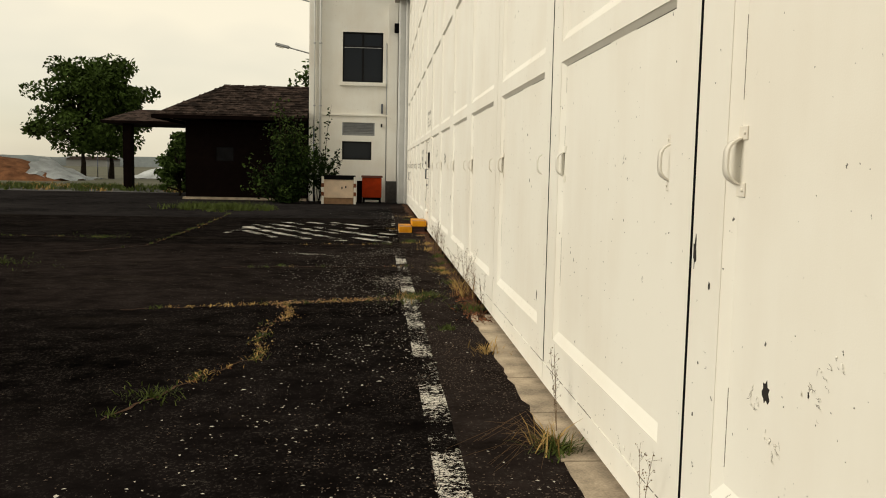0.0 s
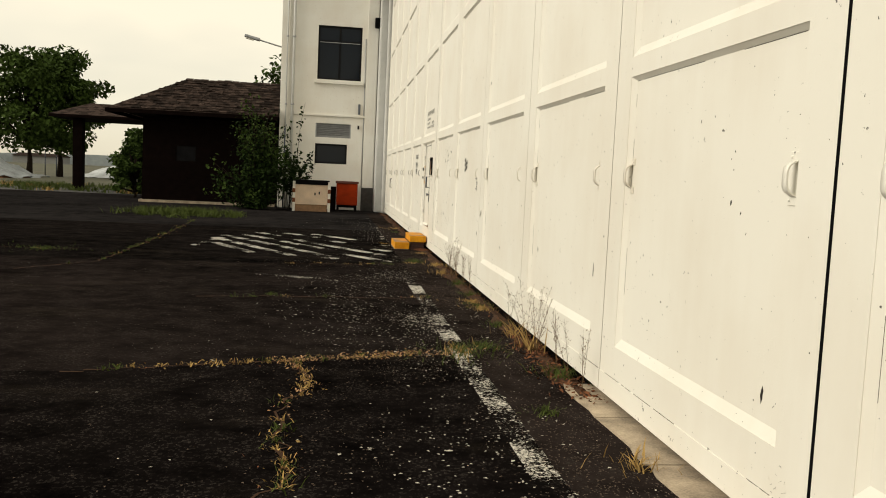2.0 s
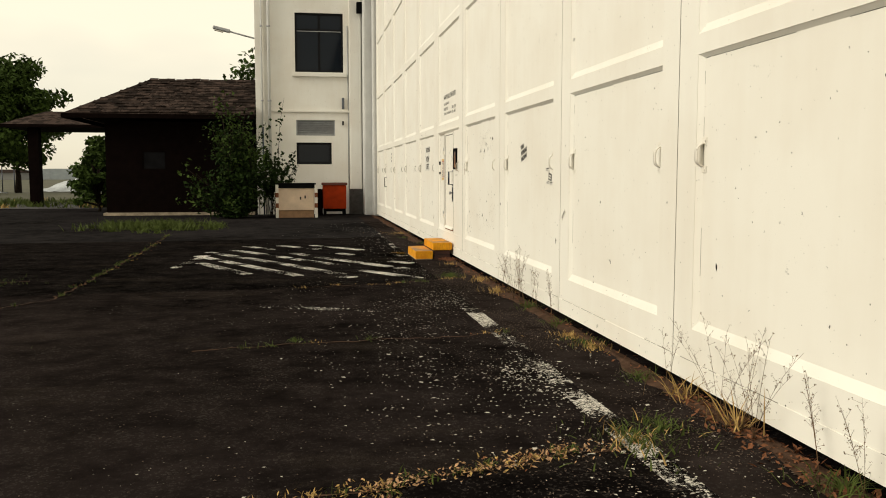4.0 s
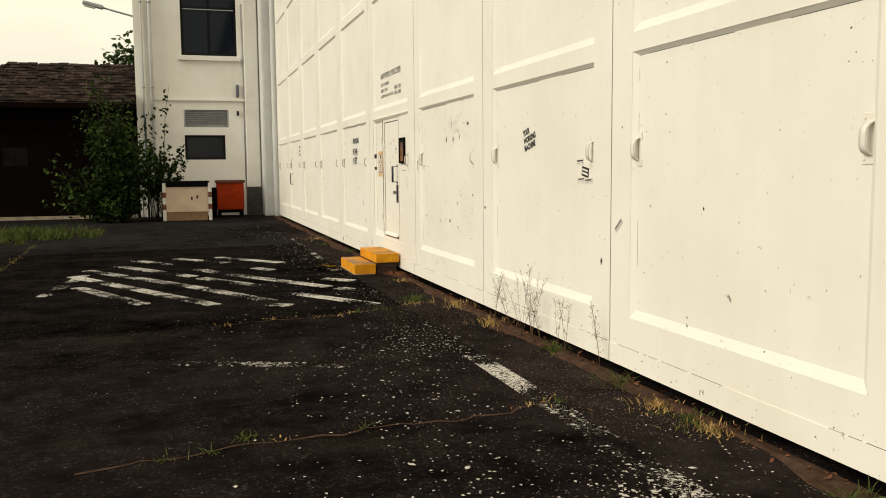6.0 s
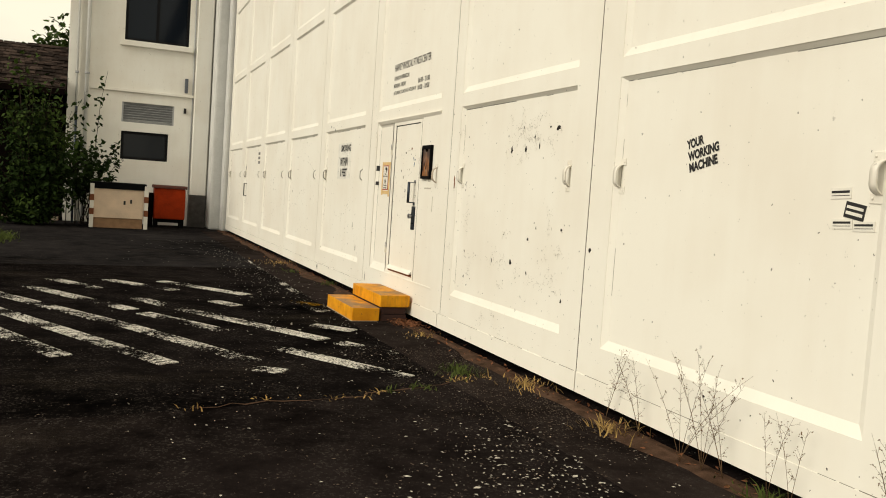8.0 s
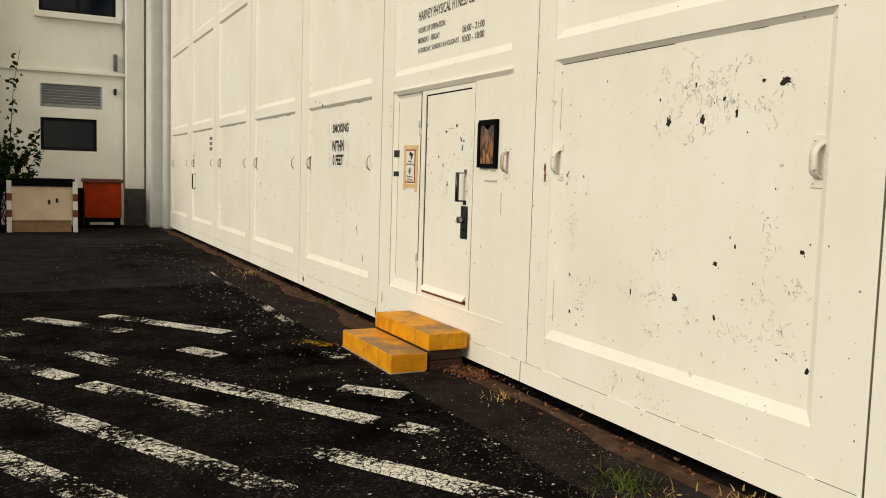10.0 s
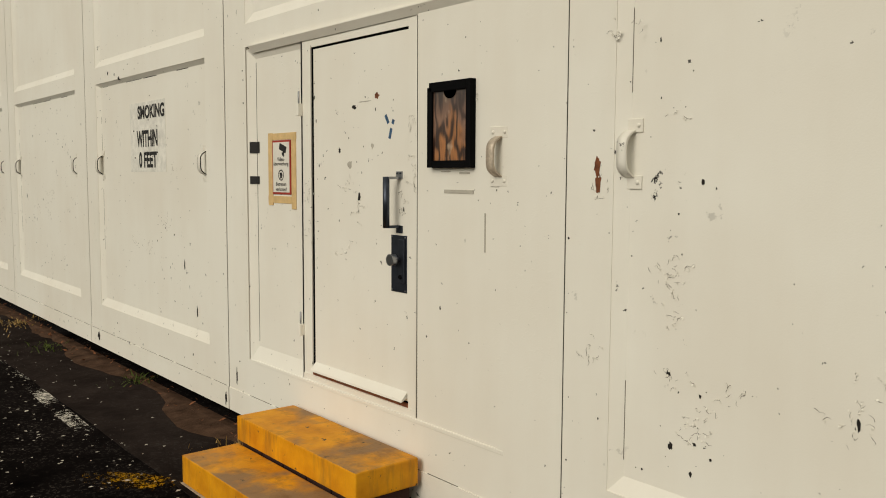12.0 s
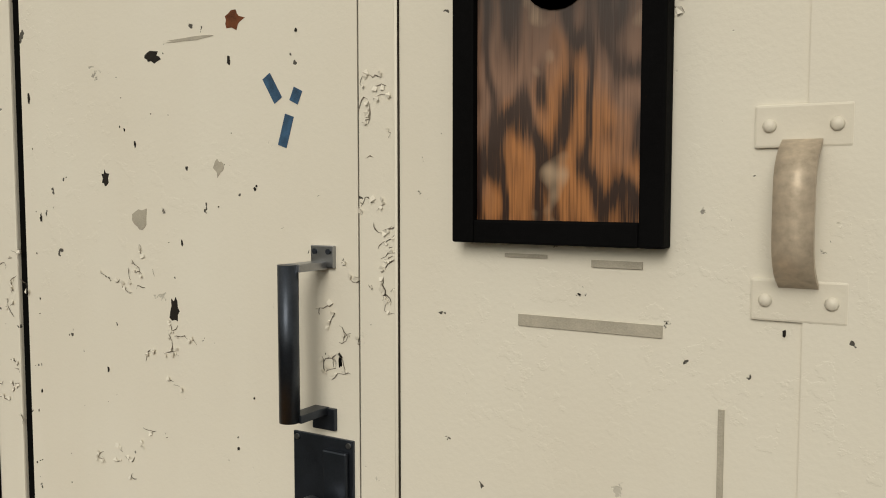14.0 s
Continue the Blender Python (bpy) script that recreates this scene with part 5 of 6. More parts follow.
for f in ((0, 1, 5, 4), (3, 0, 4), (2, 3, 4, 5), (1, 2, 5), (3, 2, 1, 0)):
    bm.faces.new([v[i] for i in f])
roof = on_hut(part("roof", bm, SHINGLE, None, "brown shingled hip roof"))
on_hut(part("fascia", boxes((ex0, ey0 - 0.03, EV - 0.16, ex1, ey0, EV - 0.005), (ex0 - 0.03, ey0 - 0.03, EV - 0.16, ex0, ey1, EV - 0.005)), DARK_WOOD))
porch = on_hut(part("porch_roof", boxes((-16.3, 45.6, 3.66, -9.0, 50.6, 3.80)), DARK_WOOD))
bm = bmesh.new()
v = [bm.verts.new(p) for p in ((-16.3, 45.6, 3.8), (-9, 45.6, 3.8), (-9, 50.6, 3.8), (-16.3, 50.6, 3.8), (-15.0, 48.1, 4.55), (-9, 48.1, 4.55))]
for f in ((0, 1, 5, 4), (3, 0, 4), (2, 3, 4, 5), (1, 2, 5)):
    bm.faces.new([v[i] for i in f])
on_hut(part("porch_cover", bm, SHINGLE), porch)
for x in (-15.0,):
    for y in (46.2,):
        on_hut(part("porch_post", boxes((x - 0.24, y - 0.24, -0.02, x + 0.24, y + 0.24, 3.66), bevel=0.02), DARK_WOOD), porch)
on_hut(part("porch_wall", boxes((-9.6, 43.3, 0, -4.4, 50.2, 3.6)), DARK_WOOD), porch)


# ---- plants ----
def leaf_cloud(bm, centre, radii, count, size, rnd, shell=0.35):
    for _ in range(count):
        while True:
            d = Vector((rnd.uniform(-1, 1), rnd.uniform(-1, 1), rnd.uniform(-1, 1)))
            if shell < d.length < 1:
                break
        p = Vector(centre) + Vector((d.x * radii[0], d.y * radii[1], d.z * radii[2]))
        put_leaf(bm, p, size * rnd.uniform(0.6, 1.3), rnd)


def put_leaf(bm, p, s, rnd):
    q = Euler((rnd.uniform(-1.1, 1.1), rnd.uniform(-1.1, 1.1), rnd.uniform(0, 6.28))).to_matrix()
    vs = [bm.verts.new(p + q @ Vector(c) * s) for c in ((-0.5, 0, 0), (0, -0.32, 0.06), (0.55, 0, -0.04), (0, 0.32, 0.06))]
    bm.faces.new((vs[0], vs[1], vs[2]))
    bm.faces.new((vs[0], vs[2], vs[3]))


def tree(x, y, height, spread, trunk_h, seed, clumps, leaves, size, label, name="tree"):
    rnd = random.Random(seed)
    t = thing(name, (x, y, -0.03), label, "tree")
    bm = tube([(0, 0, 0), (0.05, 0.03, trunk_h * 0.6), (0, 0, trunk_h), (0.1, 0, height * 0.75)], 0.026 * height, 9, None, 0.05)
    crown = bmesh.new()
    for k in range(clumps):
        a = rnd.uniform(0, 6.28)
        u = rnd.random()
        z = trunk_h + (height - trunk_h) * (0.05 + 0.88 * u)
        reach = spread * (0.35 + 0.65 * math.sin(math.pi * min(1, 0.22 + 0.72 * u))) * rnd.uniform(0.25, 0.95)
        c = Vector((math.cos(a) * reach, math.sin(a) * reach, z))
        tube([(0, 0, trunk_h * 0.85 + 0.35 * (z - trunk_h)), tuple(c * 0.6 + Vector((0, 0, z * 0.38))), tuple(c)], 0.055, 5, bm, 0.015)
        r = height * rnd.uniform(0.07, 0.13)
        leaf_cloud(crown, c, (r * 1.25, r * 1.25, r * 0.8), leaves, size, rnd, 0.1)
    part("trunk", bm, BARK, t)
    part("crown", crown, LEAF_GREEN, t)
    return t


tree(-27.2, 75, 10.5, 4.4, 2.3, 1, 62, 150, 0.40, "broad leafy green tree beside the lane")
tree(-25.7, 78, 10.9, 4.0, 2.2, 2, 60, 150, 0.40, "leafy green tree behind the porch")
tree(-13.2, 60, 3.9, 2.6, 0.7, 3, 26, 120, 0.28, "low dark green tree behind the hut")
tree(-11.6, 44.2, 3.2, 1.5, 0.3, 6, 30, 120, 0.2, "dark green shrub beside the hut", "shrub")
tree(-10.75, 39.6, 2.4, 1.0, 0.25, 8, 26, 110, 0.16, "tall weedy green shrub beside the hut wall", "shrub")
tree(-5.0, 52, 8.3, 1.6, 3.0, 5, 16, 110, 0.3, "slim tree top showing above the hut roof")

rnd = random.Random(21)
bush = thing("bush", (-4.95, 33.4, 0), "large overgrown green bush between hut and tower", "bush")
stems, leaves_ = bmesh.new(), bmesh.new()
# paler leaves on the shoot tips vary the colour and paint in highlights
tip_leaves = bmesh.new()
for k in range(92):
    a, r = rnd.uniform(0, 6.28), rnd.uniform(0.15, 1.65)
    h = rnd.uniform(0.9, 4.1) * (1.06 - 0.24 * r) * (0.85 + 0.3 * rnd.random())
    tip = Vector((math.cos(a) * r, math.sin(a) * r * 0.75, h))
    tube([(math.cos(a) * 0.2, math.sin(a) * 0.2, 0), tuple(tip * 0.5 + Vector((0, 0, h * 0.12))), tuple(tip)], 0.018, 4, stems, 0.005)
    for j in range(105):
        u = rnd.uniform(0.1, 1.02)
        p = tip * u + Vector((rnd.gauss(0, 0.17), rnd.gauss(0, 0.17), rnd.gauss(0, 0.12)))
        p.z = max(0.08, p.z)
        put_leaf(tip_leaves if u > 0.78 and k % 2 == 0 else leaves_, p, rnd.uniform(0.08, 0.18), rnd)
part("stem_mass", stems, BARK, bush)
part("highlight_foliage", tip_leaves, LEAF_GREEN, bush, "paler tip leaves that stand in for highlights")
part("foliage", leaves_, LEAF_DARK, bush)
vine = thing("climbing_shoots", (-3.5, 34.7, 0), "thin leafy shoots growing up beside the cabinet", "plant")
stems, leaves_ = bmesh.new(), bmesh.new()
for k in range(24):
    top = (0.17, 0.55, 4.25) if k == 0 else (rnd.uniform(-0.7, 0.65), rnd.uniform(-0.5, 0.6), rnd.uniform(0.9, 2.6))
    base = (rnd.uniform(-0.7, 0.1), rnd.uniform(-0.3, 0.3), 0)
    path = [tuple(Vector(base).lerp(Vector(top), u) + Vector((rnd.gauss(0, 0.03), 0, 0.25 * math.sin(u * 3.14)))) for u in (0, 0.25, 0.5, 0.75, 1.0)]
    tube(path, 0.012, 4, stems, 0.004)
    for j in range(46 if k == 0 else 55):
        u = rnd.uniform(0.35, 1.0)
        p = Vector(base).lerp(Vector(top), u) + Vector((rnd.gauss(0, 0.075), rnd.gauss(0, 0.06), 0.25 * math.sin(u * 3.14)))
        put_leaf(leaves_, p, rnd.uniform(0.09, 0.18), rnd)
part("stem_mass", stems, BARK, vine)
part("foliage", leaves_, LEAF_DARK, vine)
tagged(part("iron_pole", tube([(-4.02, 35.2, 0), (-4.02, 35.2, 3.2)], 0.03, 8), DARK_STEEL), "thin dark iron pole beside the tower corner", "pole")


def blades(bm, x, y, count, spread, h, rnd, lean=0.5, z=0.0, w=0.004):
    for _ in range(count):
        a, r = rnd.uniform(0, 6.28), abs(rnd.gauss(0, spread))
        p = Vector((x + math.cos(a) * r, y + math.sin(a) * r, z))
        hh = h * rnd.uniform(0.4, 1.2)
        d = Vector((rnd.gauss(0, lean), rnd.gauss(0, lean), 1)).normalized()
        side = Vector((math.cos(a + 1.3), math.sin(a + 1.3), 0)) * w * rnd.uniform(0.7, 1.6)
        m_ = p + d * hh * 0.55
        e = p + d * hh + Vector((d.x, d.y, -0.4)) * hh * 0.25
        a0, a1, b0, b1, c0 = (bm.verts.new(q) for q in (p - side, p + side, m_ - side * 0.7, m_ + side * 0.7, e))
        bm.faces.new((a0, a1, b1, b0))
        bm.faces.new((b0, b1, c0))


def litter(bm, x, y, count, sx, sy, size, rnd, z=0.006):
    for _ in range(count):
        p = Vector((x + rnd.gauss(0, sx), y + rnd.gauss(0, sy), z + abs(rnd.gauss(0, 0.012))))
        if p.x < 0.03:
            q = Euler((rnd.uniform(-0.7, 0.7), rnd.uniform(-0.7, 0.7), rnd.uniform(0, 6.28))).to_matrix()
            s = size * rnd.uniform(0.5, 1.4)
            bm.faces.new([bm.verts.new(p + q @ Vector(c) * s) for c in ((-0.5, 0, 0), (-0.1, -0.22, 0.05), (0.5, 0, 0), (-0.05, 0.24, 0.06))])


CRACKS = (((-3.9, 7.25), (-3.0, 7.55), (-2.25, 7.72), (-1.6, 7.95), (-0.9, 8.15), (-0.25, 8.5)), ((-2.25, 7.72), (-2.1, 7.0), (-2.3, 6.2), (-2.15, 5.1), (-2.55, 4.2), (-2.9, 3.2)),
          ((-3.6, 11.1), (-2.8, 11.26), (-2.0, 11.38), (-1.2, 11.4), (-0.5, 11.6)), ((-2.6, 15.1), (-1.7, 15.2), (-0.9, 15.5), (-0.3, 15.8)), ((-6.4, 13.2), (-5.6, 14.45), (-5.6, 16.2), (-5.65, 19.0), (-5.72, 21.4), (-5.95, 26.0)), ((-9.0, 16.2), (-7.0, 16.2), (-6.3, 16.3)))
rnd = random.Random(33)
dirt, green, dry, dead, tan = (bmesh.new() for _ in range(5))
for ci, line in enumerate(CRACKS):
    left_row = []
    for (xa, ya), (xb, yb) in zip(line, line[1:]):
        n = max(3, int(math.hypot(xb - xa, yb - ya) / 0.09))
        nx, ny = -(yb - ya), xb - xa
        ln = math.hypot(nx, ny)
        for k in range(n):
            u = k / n
            x, y = xa + (xb - xa) * u + rnd.gauss(0, 0.025), ya + (yb - ya) * u + rnd.gauss(0, 0.025)
            w = rnd.uniform(0.004, 0.018)
            left_row.append([dirt.verts.new((x + s * w * nx / ln, y + s * w * ny / ln, 0.0035)) for s in (-1, 1)])
            thick = 0.42 + 1.5 * noise.noise((x * 1.3, y * 1.3, 3.0))
            if rnd.random() < thick * (1.0 if ci < 2 else 0.55 if ci < 4 else 0.3):
                blades(green if ci > 3 and rnd.random() < 0.7 else dry, x, y, 14 if ci < 2 else 7, 0.05, 0.045, rnd, 0.9)
                litter(dead if rnd.random() < 0.4 else dry, x, y, 16 if ci == 0 and x > -2.3 else 4, 0.08, 0.07, 0.026, rnd)
            if ci == 0 and x > -2.4 or ci == 1 and y > 6.0:
                litter(tan, x, y, 26 if ci == 0 and x < -0.9 else 4, 0.06, 0.05, 0.026, rnd)
            if rnd.random() < 0.16:
                blades(green, x, y, 16, 0.05, 0.06, rnd, 0.8)
    for r0, r1 in zip(left_row, left_row[1:]):
        dirt.faces.new((r0[0], r0[1], r1[1], r1[0]))
# growth along the foot of the doors and on the yard
for x, y, n, s, h in ((-0.78, 8.2, 260, 0.22, 0.09), (-0.55, 8.4, 160, 0.16, 0.08), (-0.5, 6.28, 110, 0.08, 0.07), (-0.17, 10.9, 150, 0.13, 0.06), (-0.16, 2.65, 190, 0.09, 0.14), (-0.5, 15.9, 170, 0.14, 0.10), (-2.7, 11.4, 50, 0.08, 0.05),
                      (-2.7, 3.8, 120, 0.16, 0.08), (-6.9, 11.4, 220, 0.5, 0.06), (-6.9, 16.2, 200, 0.4, 0.06), (-0.12, 7.3, 120, 0.12, 0.14), (-0.2, 9.6, 90, 0.1, 0.1), (-0.14, 12.9, 110, 0.12, 0.10), (-0.14, 11.8, 70, 0.09, 0.10), (-0.1, 21.8, 90, 0.1, 0.08), (-0.3, 23.5, 90, 0.15, 0.06)):
    blades(green, x, y, n, s, h, rnd, 0.8)
for x, y, n, s, h in ((-0.17, 10.7, 190, 0.12, 0.055), (-0.20, 11.2, 160, 0.12, 0.05), (-0.15, 15.4, 140, 0.14, 0.08), (-0.12, 8.3, 40, 0.07, 0.28), (-0.15, 9.0, 34, 0.10, 0.22), (-0.2, 2.7, 60, 0.10, 0.22), (-0.25, 5.2, 70, 0.10, 0.12), (-0.2, 14.2, 90, 0.14, 0.10), (-0.2, 17.6, 80, 0.12, 0.05), (-0.8, 8.2, 60, 0.2, 0.09), (-0.2, 19.9, 60, 0.12, 0.06), (-0.22, 25, 120, 0.3, 0.06)):
    blades(dry, x, y, n, s, h, rnd, 0.6)
for k in range(90):
    blades(green, -6.7 + rnd.gauss(0, 0.85), 28.4 + rnd.gauss(0, 0.8), 34, 0.18, 0.27, rnd, 0.7, w=0.010)
for k in range(260):
    blades(dry if k % 14 == 0 else green, rnd.uniform(-24, -9.8), 44.5 + rnd.uniform(-1, 9), 22, 0.35, 0.32, rnd, 0.5, w=0.02)
for y in np.arange(6.6, 9.0, 0.12):
    litter(dead, -0.10, float(y), 30, 0.09, 0.08, 0.045, rnd)
for y in np.arange(9.0, 34, 0.25):
    litter(dead, -0.07, float(y), 8, 0.07, 0.15, 0.04, rnd)
litter(dead, -0.12, 18.26, 420, 0.08, 0.13, 0.036, rnd, 0.016)
for nm, bm, mat_, lab in (("crack_soil", dirt, SOIL, "dry soil in cracks of the asphalt"), ("weeds", green, GRASS_GREEN, "low green weeds growing from cracks and along the doors"), ("dry_grass", dry, GRASS_DRY, "dry yellow grass in cracks and along the doors"), ("dead_leaves", dead, DEAD_LEAF, "reddish brown fallen leaves along the doors"), ("leaf_litter", tan, TAN_LEAF, "pale tan dry leaf litter gathered in the cracks")):
    tagged(part(nm, bm, mat_), lab, "ground cover", kind="stuff")
# soil drifted over the track strip
bm = bmesh.new()
rnd = random.Random(8)
prev = None
for k in range(190):
    y = 6.7 + k * 0.15
    w = max(0.045, 0.10 + 0.22 * noise.noise((y * 0.9, 1.0, 0)) + rnd.uniform(0, 0.05))
    row = [bm.verts.new((-0.06 - w, y, 0.0045)), bm.verts.new((-0.10, y, 0.012 + 0.012 * rnd.random())), bm.verts.new((-0.015, y, 0.008))]
    if prev:
        for i in (0, 1):
            bm.faces.new((prev[i], prev[i + 1], row[i + 1], row[i]))
    prev = row
tagged(part("drifted_soil", bm, SOIL), "reddish brown soil drifted along the foot of the doors", "soil", kind="stuff")
# pale flakes and grit strewn over the asphalt
rnd = random.Random(9)
bm = bmesh.new()
for k in range(15400):
    x, y = -0.25 - abs(rnd.gauss(0, 0.95)), rnd.uniform(0.5, 30)
    if noise.noise((x * 0.7, y * 0.5, 7.0)) + rnd.gauss(0, 0.25) < 0.0 or (x > -0.7 and rnd.random() < 0.8) or (y > 15.8 and rnd.random() < 0.75) or (y < 7.5 and rnd.random() < 0.45):
        continue
    if k > 14000:
        x, y = rnd.gauss(-1.0, 0.16), rnd.gauss(9.8, 0.35)
    s = rnd.uniform(0.004, 0.012) * (2.0 if rnd.random() < 0.06 else 1)
    a = rnd.uniform(0, 6.28)
    bm.faces.new([bm.verts.new((x + math.cos(a + b) * s * r, y + math.sin(a + b) * s * r, 0.0055 + (0.002 if j % 2 else 0))) for j, (b, r) in enumerate(((0, 1.2), (1.4, 0.7), (2.9, 1.1), (4.5, 0.7)))])
tagged(part("paint_flakes", bm, FLAKE), "pale paint flakes and grit strewn on the asphalt", "debris", kind="stuff")


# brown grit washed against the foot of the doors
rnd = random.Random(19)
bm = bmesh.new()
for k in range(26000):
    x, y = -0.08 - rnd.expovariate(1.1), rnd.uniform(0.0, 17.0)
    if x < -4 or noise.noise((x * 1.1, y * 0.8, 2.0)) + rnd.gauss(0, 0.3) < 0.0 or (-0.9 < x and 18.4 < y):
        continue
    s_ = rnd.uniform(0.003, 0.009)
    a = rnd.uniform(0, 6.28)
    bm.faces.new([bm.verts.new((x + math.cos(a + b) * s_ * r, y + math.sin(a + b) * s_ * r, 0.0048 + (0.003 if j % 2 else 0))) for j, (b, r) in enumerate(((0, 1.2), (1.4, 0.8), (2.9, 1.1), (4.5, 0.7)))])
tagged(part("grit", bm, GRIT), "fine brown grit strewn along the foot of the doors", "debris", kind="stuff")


def dry_weed(h, seed, stalks=4, fan=0.2):
    """Thin bare stalks in a loose fan, with short twigs and tiny seed heads."""
    rnd_ = random.Random(seed)
    w = thing("dry_weed", (0, 0, 0), "tall dry branching weed stalk at the foot of the doors", "plant", "dry weeds along the doors")
    seeds = bmesh.new()
    for s in range(stalks):
        bm = bmesh.new()
        tall = h * rnd_.uniform(0.65, 1.0)
        side, out = rnd_.gauss(0, fan), rnd_.gauss(-0.02, 0.05)
        bow = rnd_.uniform(0.2, 1.0)
        def at(u):
            return Vector((out * tall * u, side * tall * (u + bow * u * u), tall * u * (1 - 0.12 * bow * u)))
        tube([tuple(at(k / 7)) for k in range(8)], 0.0019, 4, bm, 0.0007)
        for b in range(12):
            u = rnd_.uniform(0.25, 0.98)
            p = at(u)
            q = p + Vector((rnd_.gauss(0, 0.012), rnd_.gauss(0, 0.030), rnd_.uniform(0.015, 0.05)))
            tube([tuple(p), tuple(q)], 0.0009, 3, bm, 0.0006)
            for _ in range(3):
                put_leaf(seeds, q + Vector((rnd_.gauss(0, 0.004), rnd_.gauss(0, 0.006), rnd_.gauss(0, 0.006))), rnd_.uniform(0.007, 0.012), rnd_)
        part("stalk", bm, STALK, w)
    tagged(part("seed_head", seeds, STALK, w), kind="stuff")
    return w


weed_a, weed_b, weed_c = dry_weed(0.72, 5, 5, 0.16), dry_weed(0.56, 6, 3, 0.22), dry_weed(0.62, 9, 2, 0.35)
weed_a.location, weed_b.location, weed_c.location = (-0.13, 8.1, 0.01), (-0.09, 7.55, 0.01), (-0.08, 12.95, 0.01)
for src, x, y, rz in ((weed_b, -0.08, 6.85, 160), (weed_a, -0.16, 8.45, 200), (weed_a, -0.12, 8.25, 110), (weed_a, -0.15, 13.55, 10), (weed_a, -0.12, 13.40, 170), (weed_b, -0.10, 13.25, 30), (weed_b, -0.08, 14.42, 190), (weed_b, -0.07, 14.05, 60), (weed_c, -0.08, 12.80, 185),
                      (weed_b, -0.08, 12.2, 0), (weed_c, -0.15, 9.2, 20), (weed_b, -0.1, 3.0, 0), (weed_c, -0.07, 1.45, 0), (weed_b, -0.09, 7.2, 100)):
    copy_thing(src, pose(x, y, 0.01, 0, 0, rz))
# bare twigs lying over from the grass tuft
rnd = random.Random(44)
twigs = bmesh.new()
for k in range(22):
    a, ln = rnd.uniform(1.9, 4.4), rnd.uniform(0.25, 0.6)
    d = Vector((math.cos(a), math.sin(a), 0))
    tube([(-0.2, 2.7, 0.02), tuple(Vector((-0.2, 2.7, 0.06 + rnd.uniform(0, 0.12))) + d * ln * 0.5), tuple(Vector((-0.2, 2.7, 0.015)) + d * ln)], 0.0016, 3, twigs, 0.0008)
tagged(part("dry_twigs", twigs, STALK), "bare dry twigs sprawling over the asphalt", "ground cover", kind="stuff")

# ---- distance ----
bm = bmesh.new()
bmesh.ops.create_grid(bm, x_segments=26, y_segments=14, size=0.5, matrix=Matrix.Translation((-34.5, 69, 0)) @ Matrix.Diagonal((18, 10, 1, 1)))
for vtx in bm.verts:
    u, w = (vtx.co.x + 34.5) / 9, (vtx.co.y - 69) / 5
    vtx.co.z = -0.05 + 2.0 * max(0, 1 - abs(u) ** 2.2) * max(0, 1 - abs(w) ** 2) + 0.22 * noise.noise(vtx.co * 0.8) * (1 if abs(u) < 0.95 else 0)
for f in bm.faces:
    f.smooth = True
tagged(part("earth_mound", bm, EARTH), "heap of red-brown earth beyond the lane", "mound")
bm = bmesh.new()
rows = []
for k in range(14):
    y = 65.5 + k * 0.6
    rows.append([bm.verts.new((-28.4 + 3.4 * u + 0.25 * math.sin(k * 1.9 + 4 * u), y, 0.02 + 1.75 * (1 - u) ** 1.2 * max(0.15, 1 - ((k - 6.5) / 7.5) ** 2) + 0.12 * math.sin(u * 9 + k))) for u in (0, 0.2, 0.4, 0.6, 0.8, 1.0)])
for r0, r1 in zip(rows, rows[1:]):
    for i in range(5):
        bm.faces.new((r0[i], r0[i + 1], r1[i + 1], r1[i]))
bmesh.ops.solidify(bm, geom=list(bm.faces), thickness=0.05)
tagged(part("tarpaulin", bm, TARP), "pale grey tarpaulin draped over the heap of earth", "tarpaulin")
bm = bmesh.new()
bmesh.ops.create_grid(bm, x_segments=20, y_segments=8, size=0.5, matrix=Matrix.Translation((-21, 84, 0)) @ Matrix.Diagonal((9, 6, 1, 1)))
for vtx in bm.verts:
    u, w = (vtx.co.x + 21) / 4.5, (vtx.co.y - 84) / 3
    vtx.co.z = 1.25 * max(0, 1 - abs(u) ** 2) * max(0, 1 - w * w) + 0.2 * noise.noise(vtx.co * 0.9)
tagged(part("tarp_mound", bm, TARP), "low heap under a pale cover behind the trees", "heap")
gate = thing("metal_frame", (-27.1, 80, 0), "thin dark metal goal-like frame standing in the grass", "frame")
part("bar", tube([(-0.45, 0, 0), (-0.45, 0, 2.2), (0.5, 0, 2.2), (0.5, 0, 0)], 0.045, 6), DARK_STEEL, gate)
tagged(part("dark_post", boxes((-11.9, 46.4, 0, -11.7, 46.6, 1.3), bevel=0.01), DARK_WOOD), "short dark wooden post beside the porch", "post")
bm = bmesh.new()
rnd = random.Random(17)
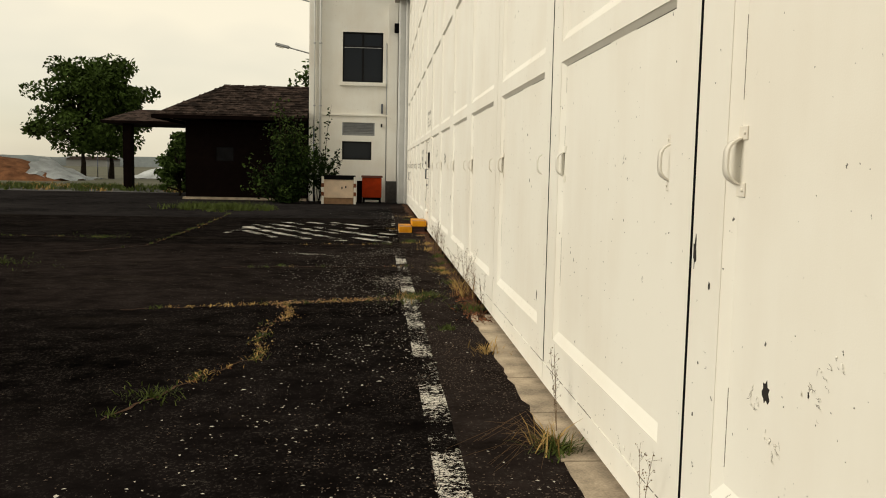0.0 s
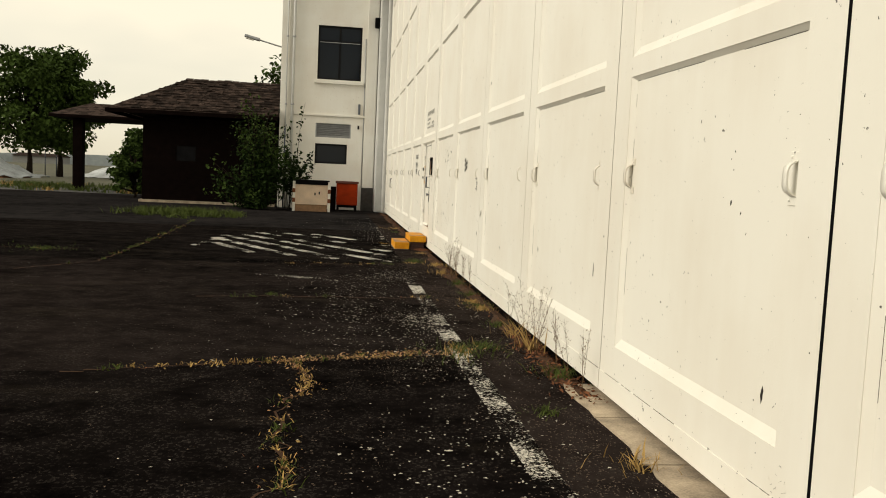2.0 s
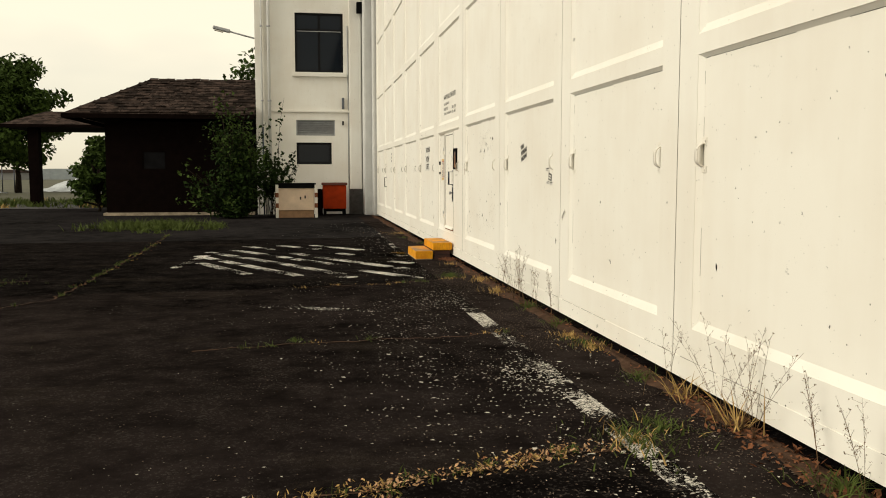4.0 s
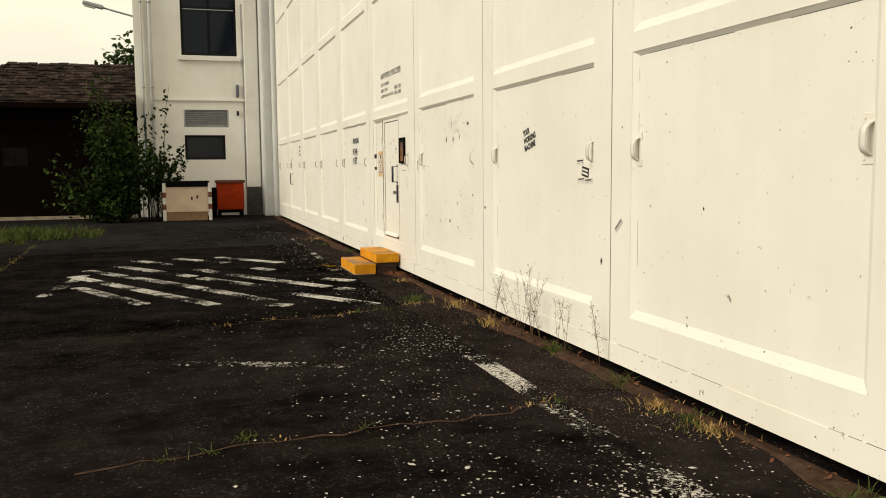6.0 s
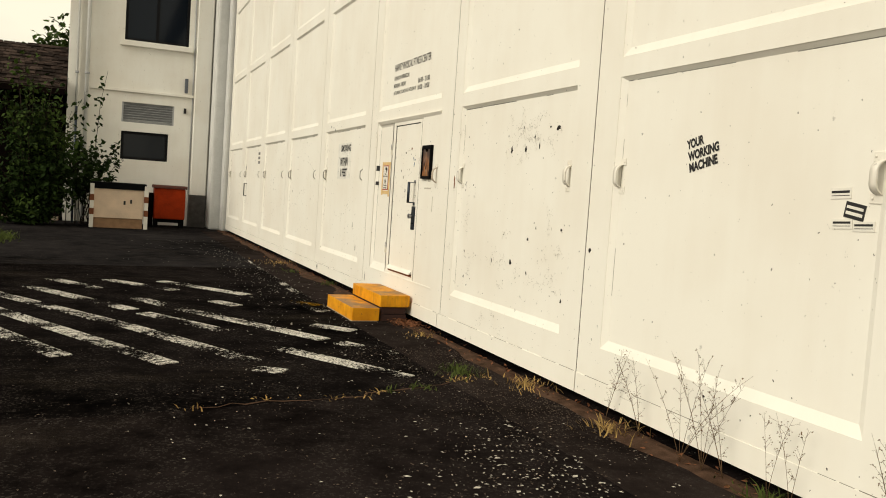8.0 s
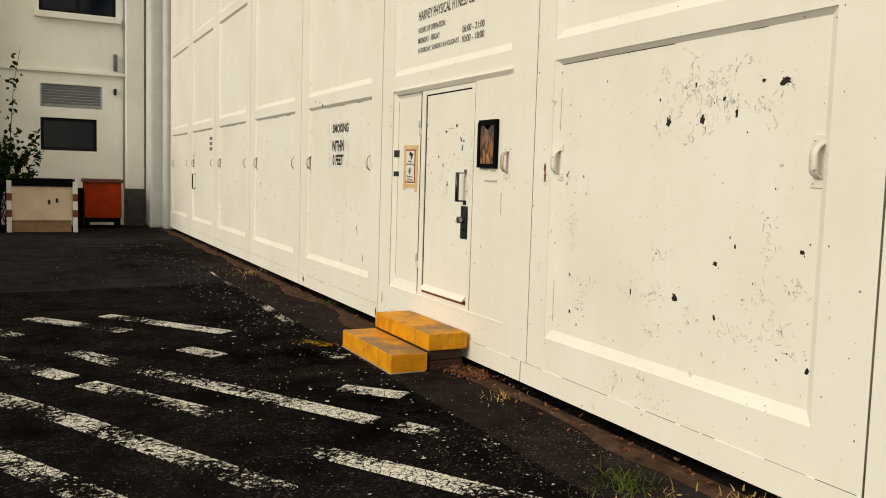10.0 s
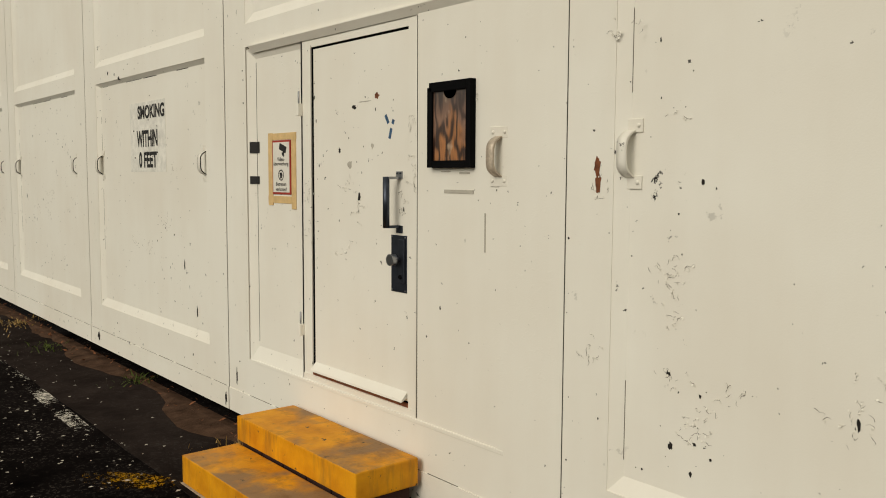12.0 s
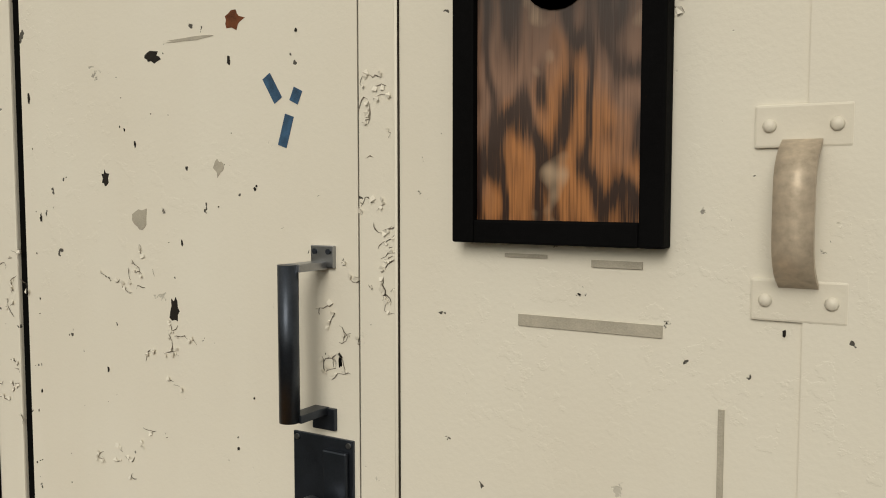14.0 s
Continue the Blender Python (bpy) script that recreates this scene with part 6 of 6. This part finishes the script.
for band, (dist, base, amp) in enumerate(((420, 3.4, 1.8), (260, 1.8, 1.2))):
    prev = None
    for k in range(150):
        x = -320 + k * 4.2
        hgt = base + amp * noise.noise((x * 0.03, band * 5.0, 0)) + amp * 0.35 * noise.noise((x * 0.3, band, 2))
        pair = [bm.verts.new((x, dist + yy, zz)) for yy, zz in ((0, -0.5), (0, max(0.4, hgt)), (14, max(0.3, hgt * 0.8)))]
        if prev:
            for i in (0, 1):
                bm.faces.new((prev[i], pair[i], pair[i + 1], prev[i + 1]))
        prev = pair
tagged(part("far_woods", bm, FAR_WOODS), "band of distant woods along the horizon, haze in its colour", "woods", kind="stuff")
for x, y, w, h in ((-128, 248, 18, 2.2), (-84, 252, 12, 1.9)):
    far = thing("far_house", (x, y, -0.03), "small pale house far off on the horizon", "house", "far houses")
    part("wall", boxes((-w / 2, -5, 0, w / 2, 5, h)), FAR_WHITE, far)
    bm = bmesh.new()
    v = [bm.verts.new(p) for p in ((-w / 2 - 0.4, -5.4, h), (w / 2 + 0.4, -5.4, h), (w / 2 + 0.4, 5.4, h), (-w / 2 - 0.4, 5.4, h), (-w / 2, 0, h + 0.9), (w / 2, 0, h + 0.9))]
    for f in ((0, 1, 5, 4), (2, 3, 4, 5), (1, 2, 5), (3, 0, 4)):
        bm.faces.new([v[i] for i in f])
    part("roof", bm, SHINGLE, far)

# ---- roof shingles of the hut, one by one ----
slope_len = math.hypot(ry - ey0, RG - EV)
tilt = math.atan2(RG - EV, ry - ey0)
shingle_me = None
rnd = random.Random(14)
rows_n = 13
for r in range(rows_n):
    u = (r + 0.2) / rows_n
    xl = ex0 + (rx0 - ex0) * u + 0.05
    n = int((ex1 - xl) / 0.33)
    for k in range(n):
        x = ex1 - 0.17 - 0.33 * k - (0.16 if r % 2 else 0)
        if x < xl + 0.1:
            continue
        if shingle_me is None:
            bm = boxes((-0.158, 0, 0.0, 0.158, 0.42, 0.018))
            shingle_me = bpy.data.meshes.new("shingle")
            bm.to_mesh(shingle_me)
            bm.free()
            shingle_me.materials.append(SHINGLE)
        ob = new("shingle", shingle_me)
        ob.matrix_world = pose(x, ey0 + (ry - ey0) * u, EV + (RG - EV) * u + 0.008 + rnd.uniform(0, 0.03), math.degrees(tilt) - 2.0 + rnd.uniform(-2.5, 0.8), rnd.uniform(-0.8, 0.8), rnd.uniform(-2.5, 2.5))
        on_hut(ob, roof)
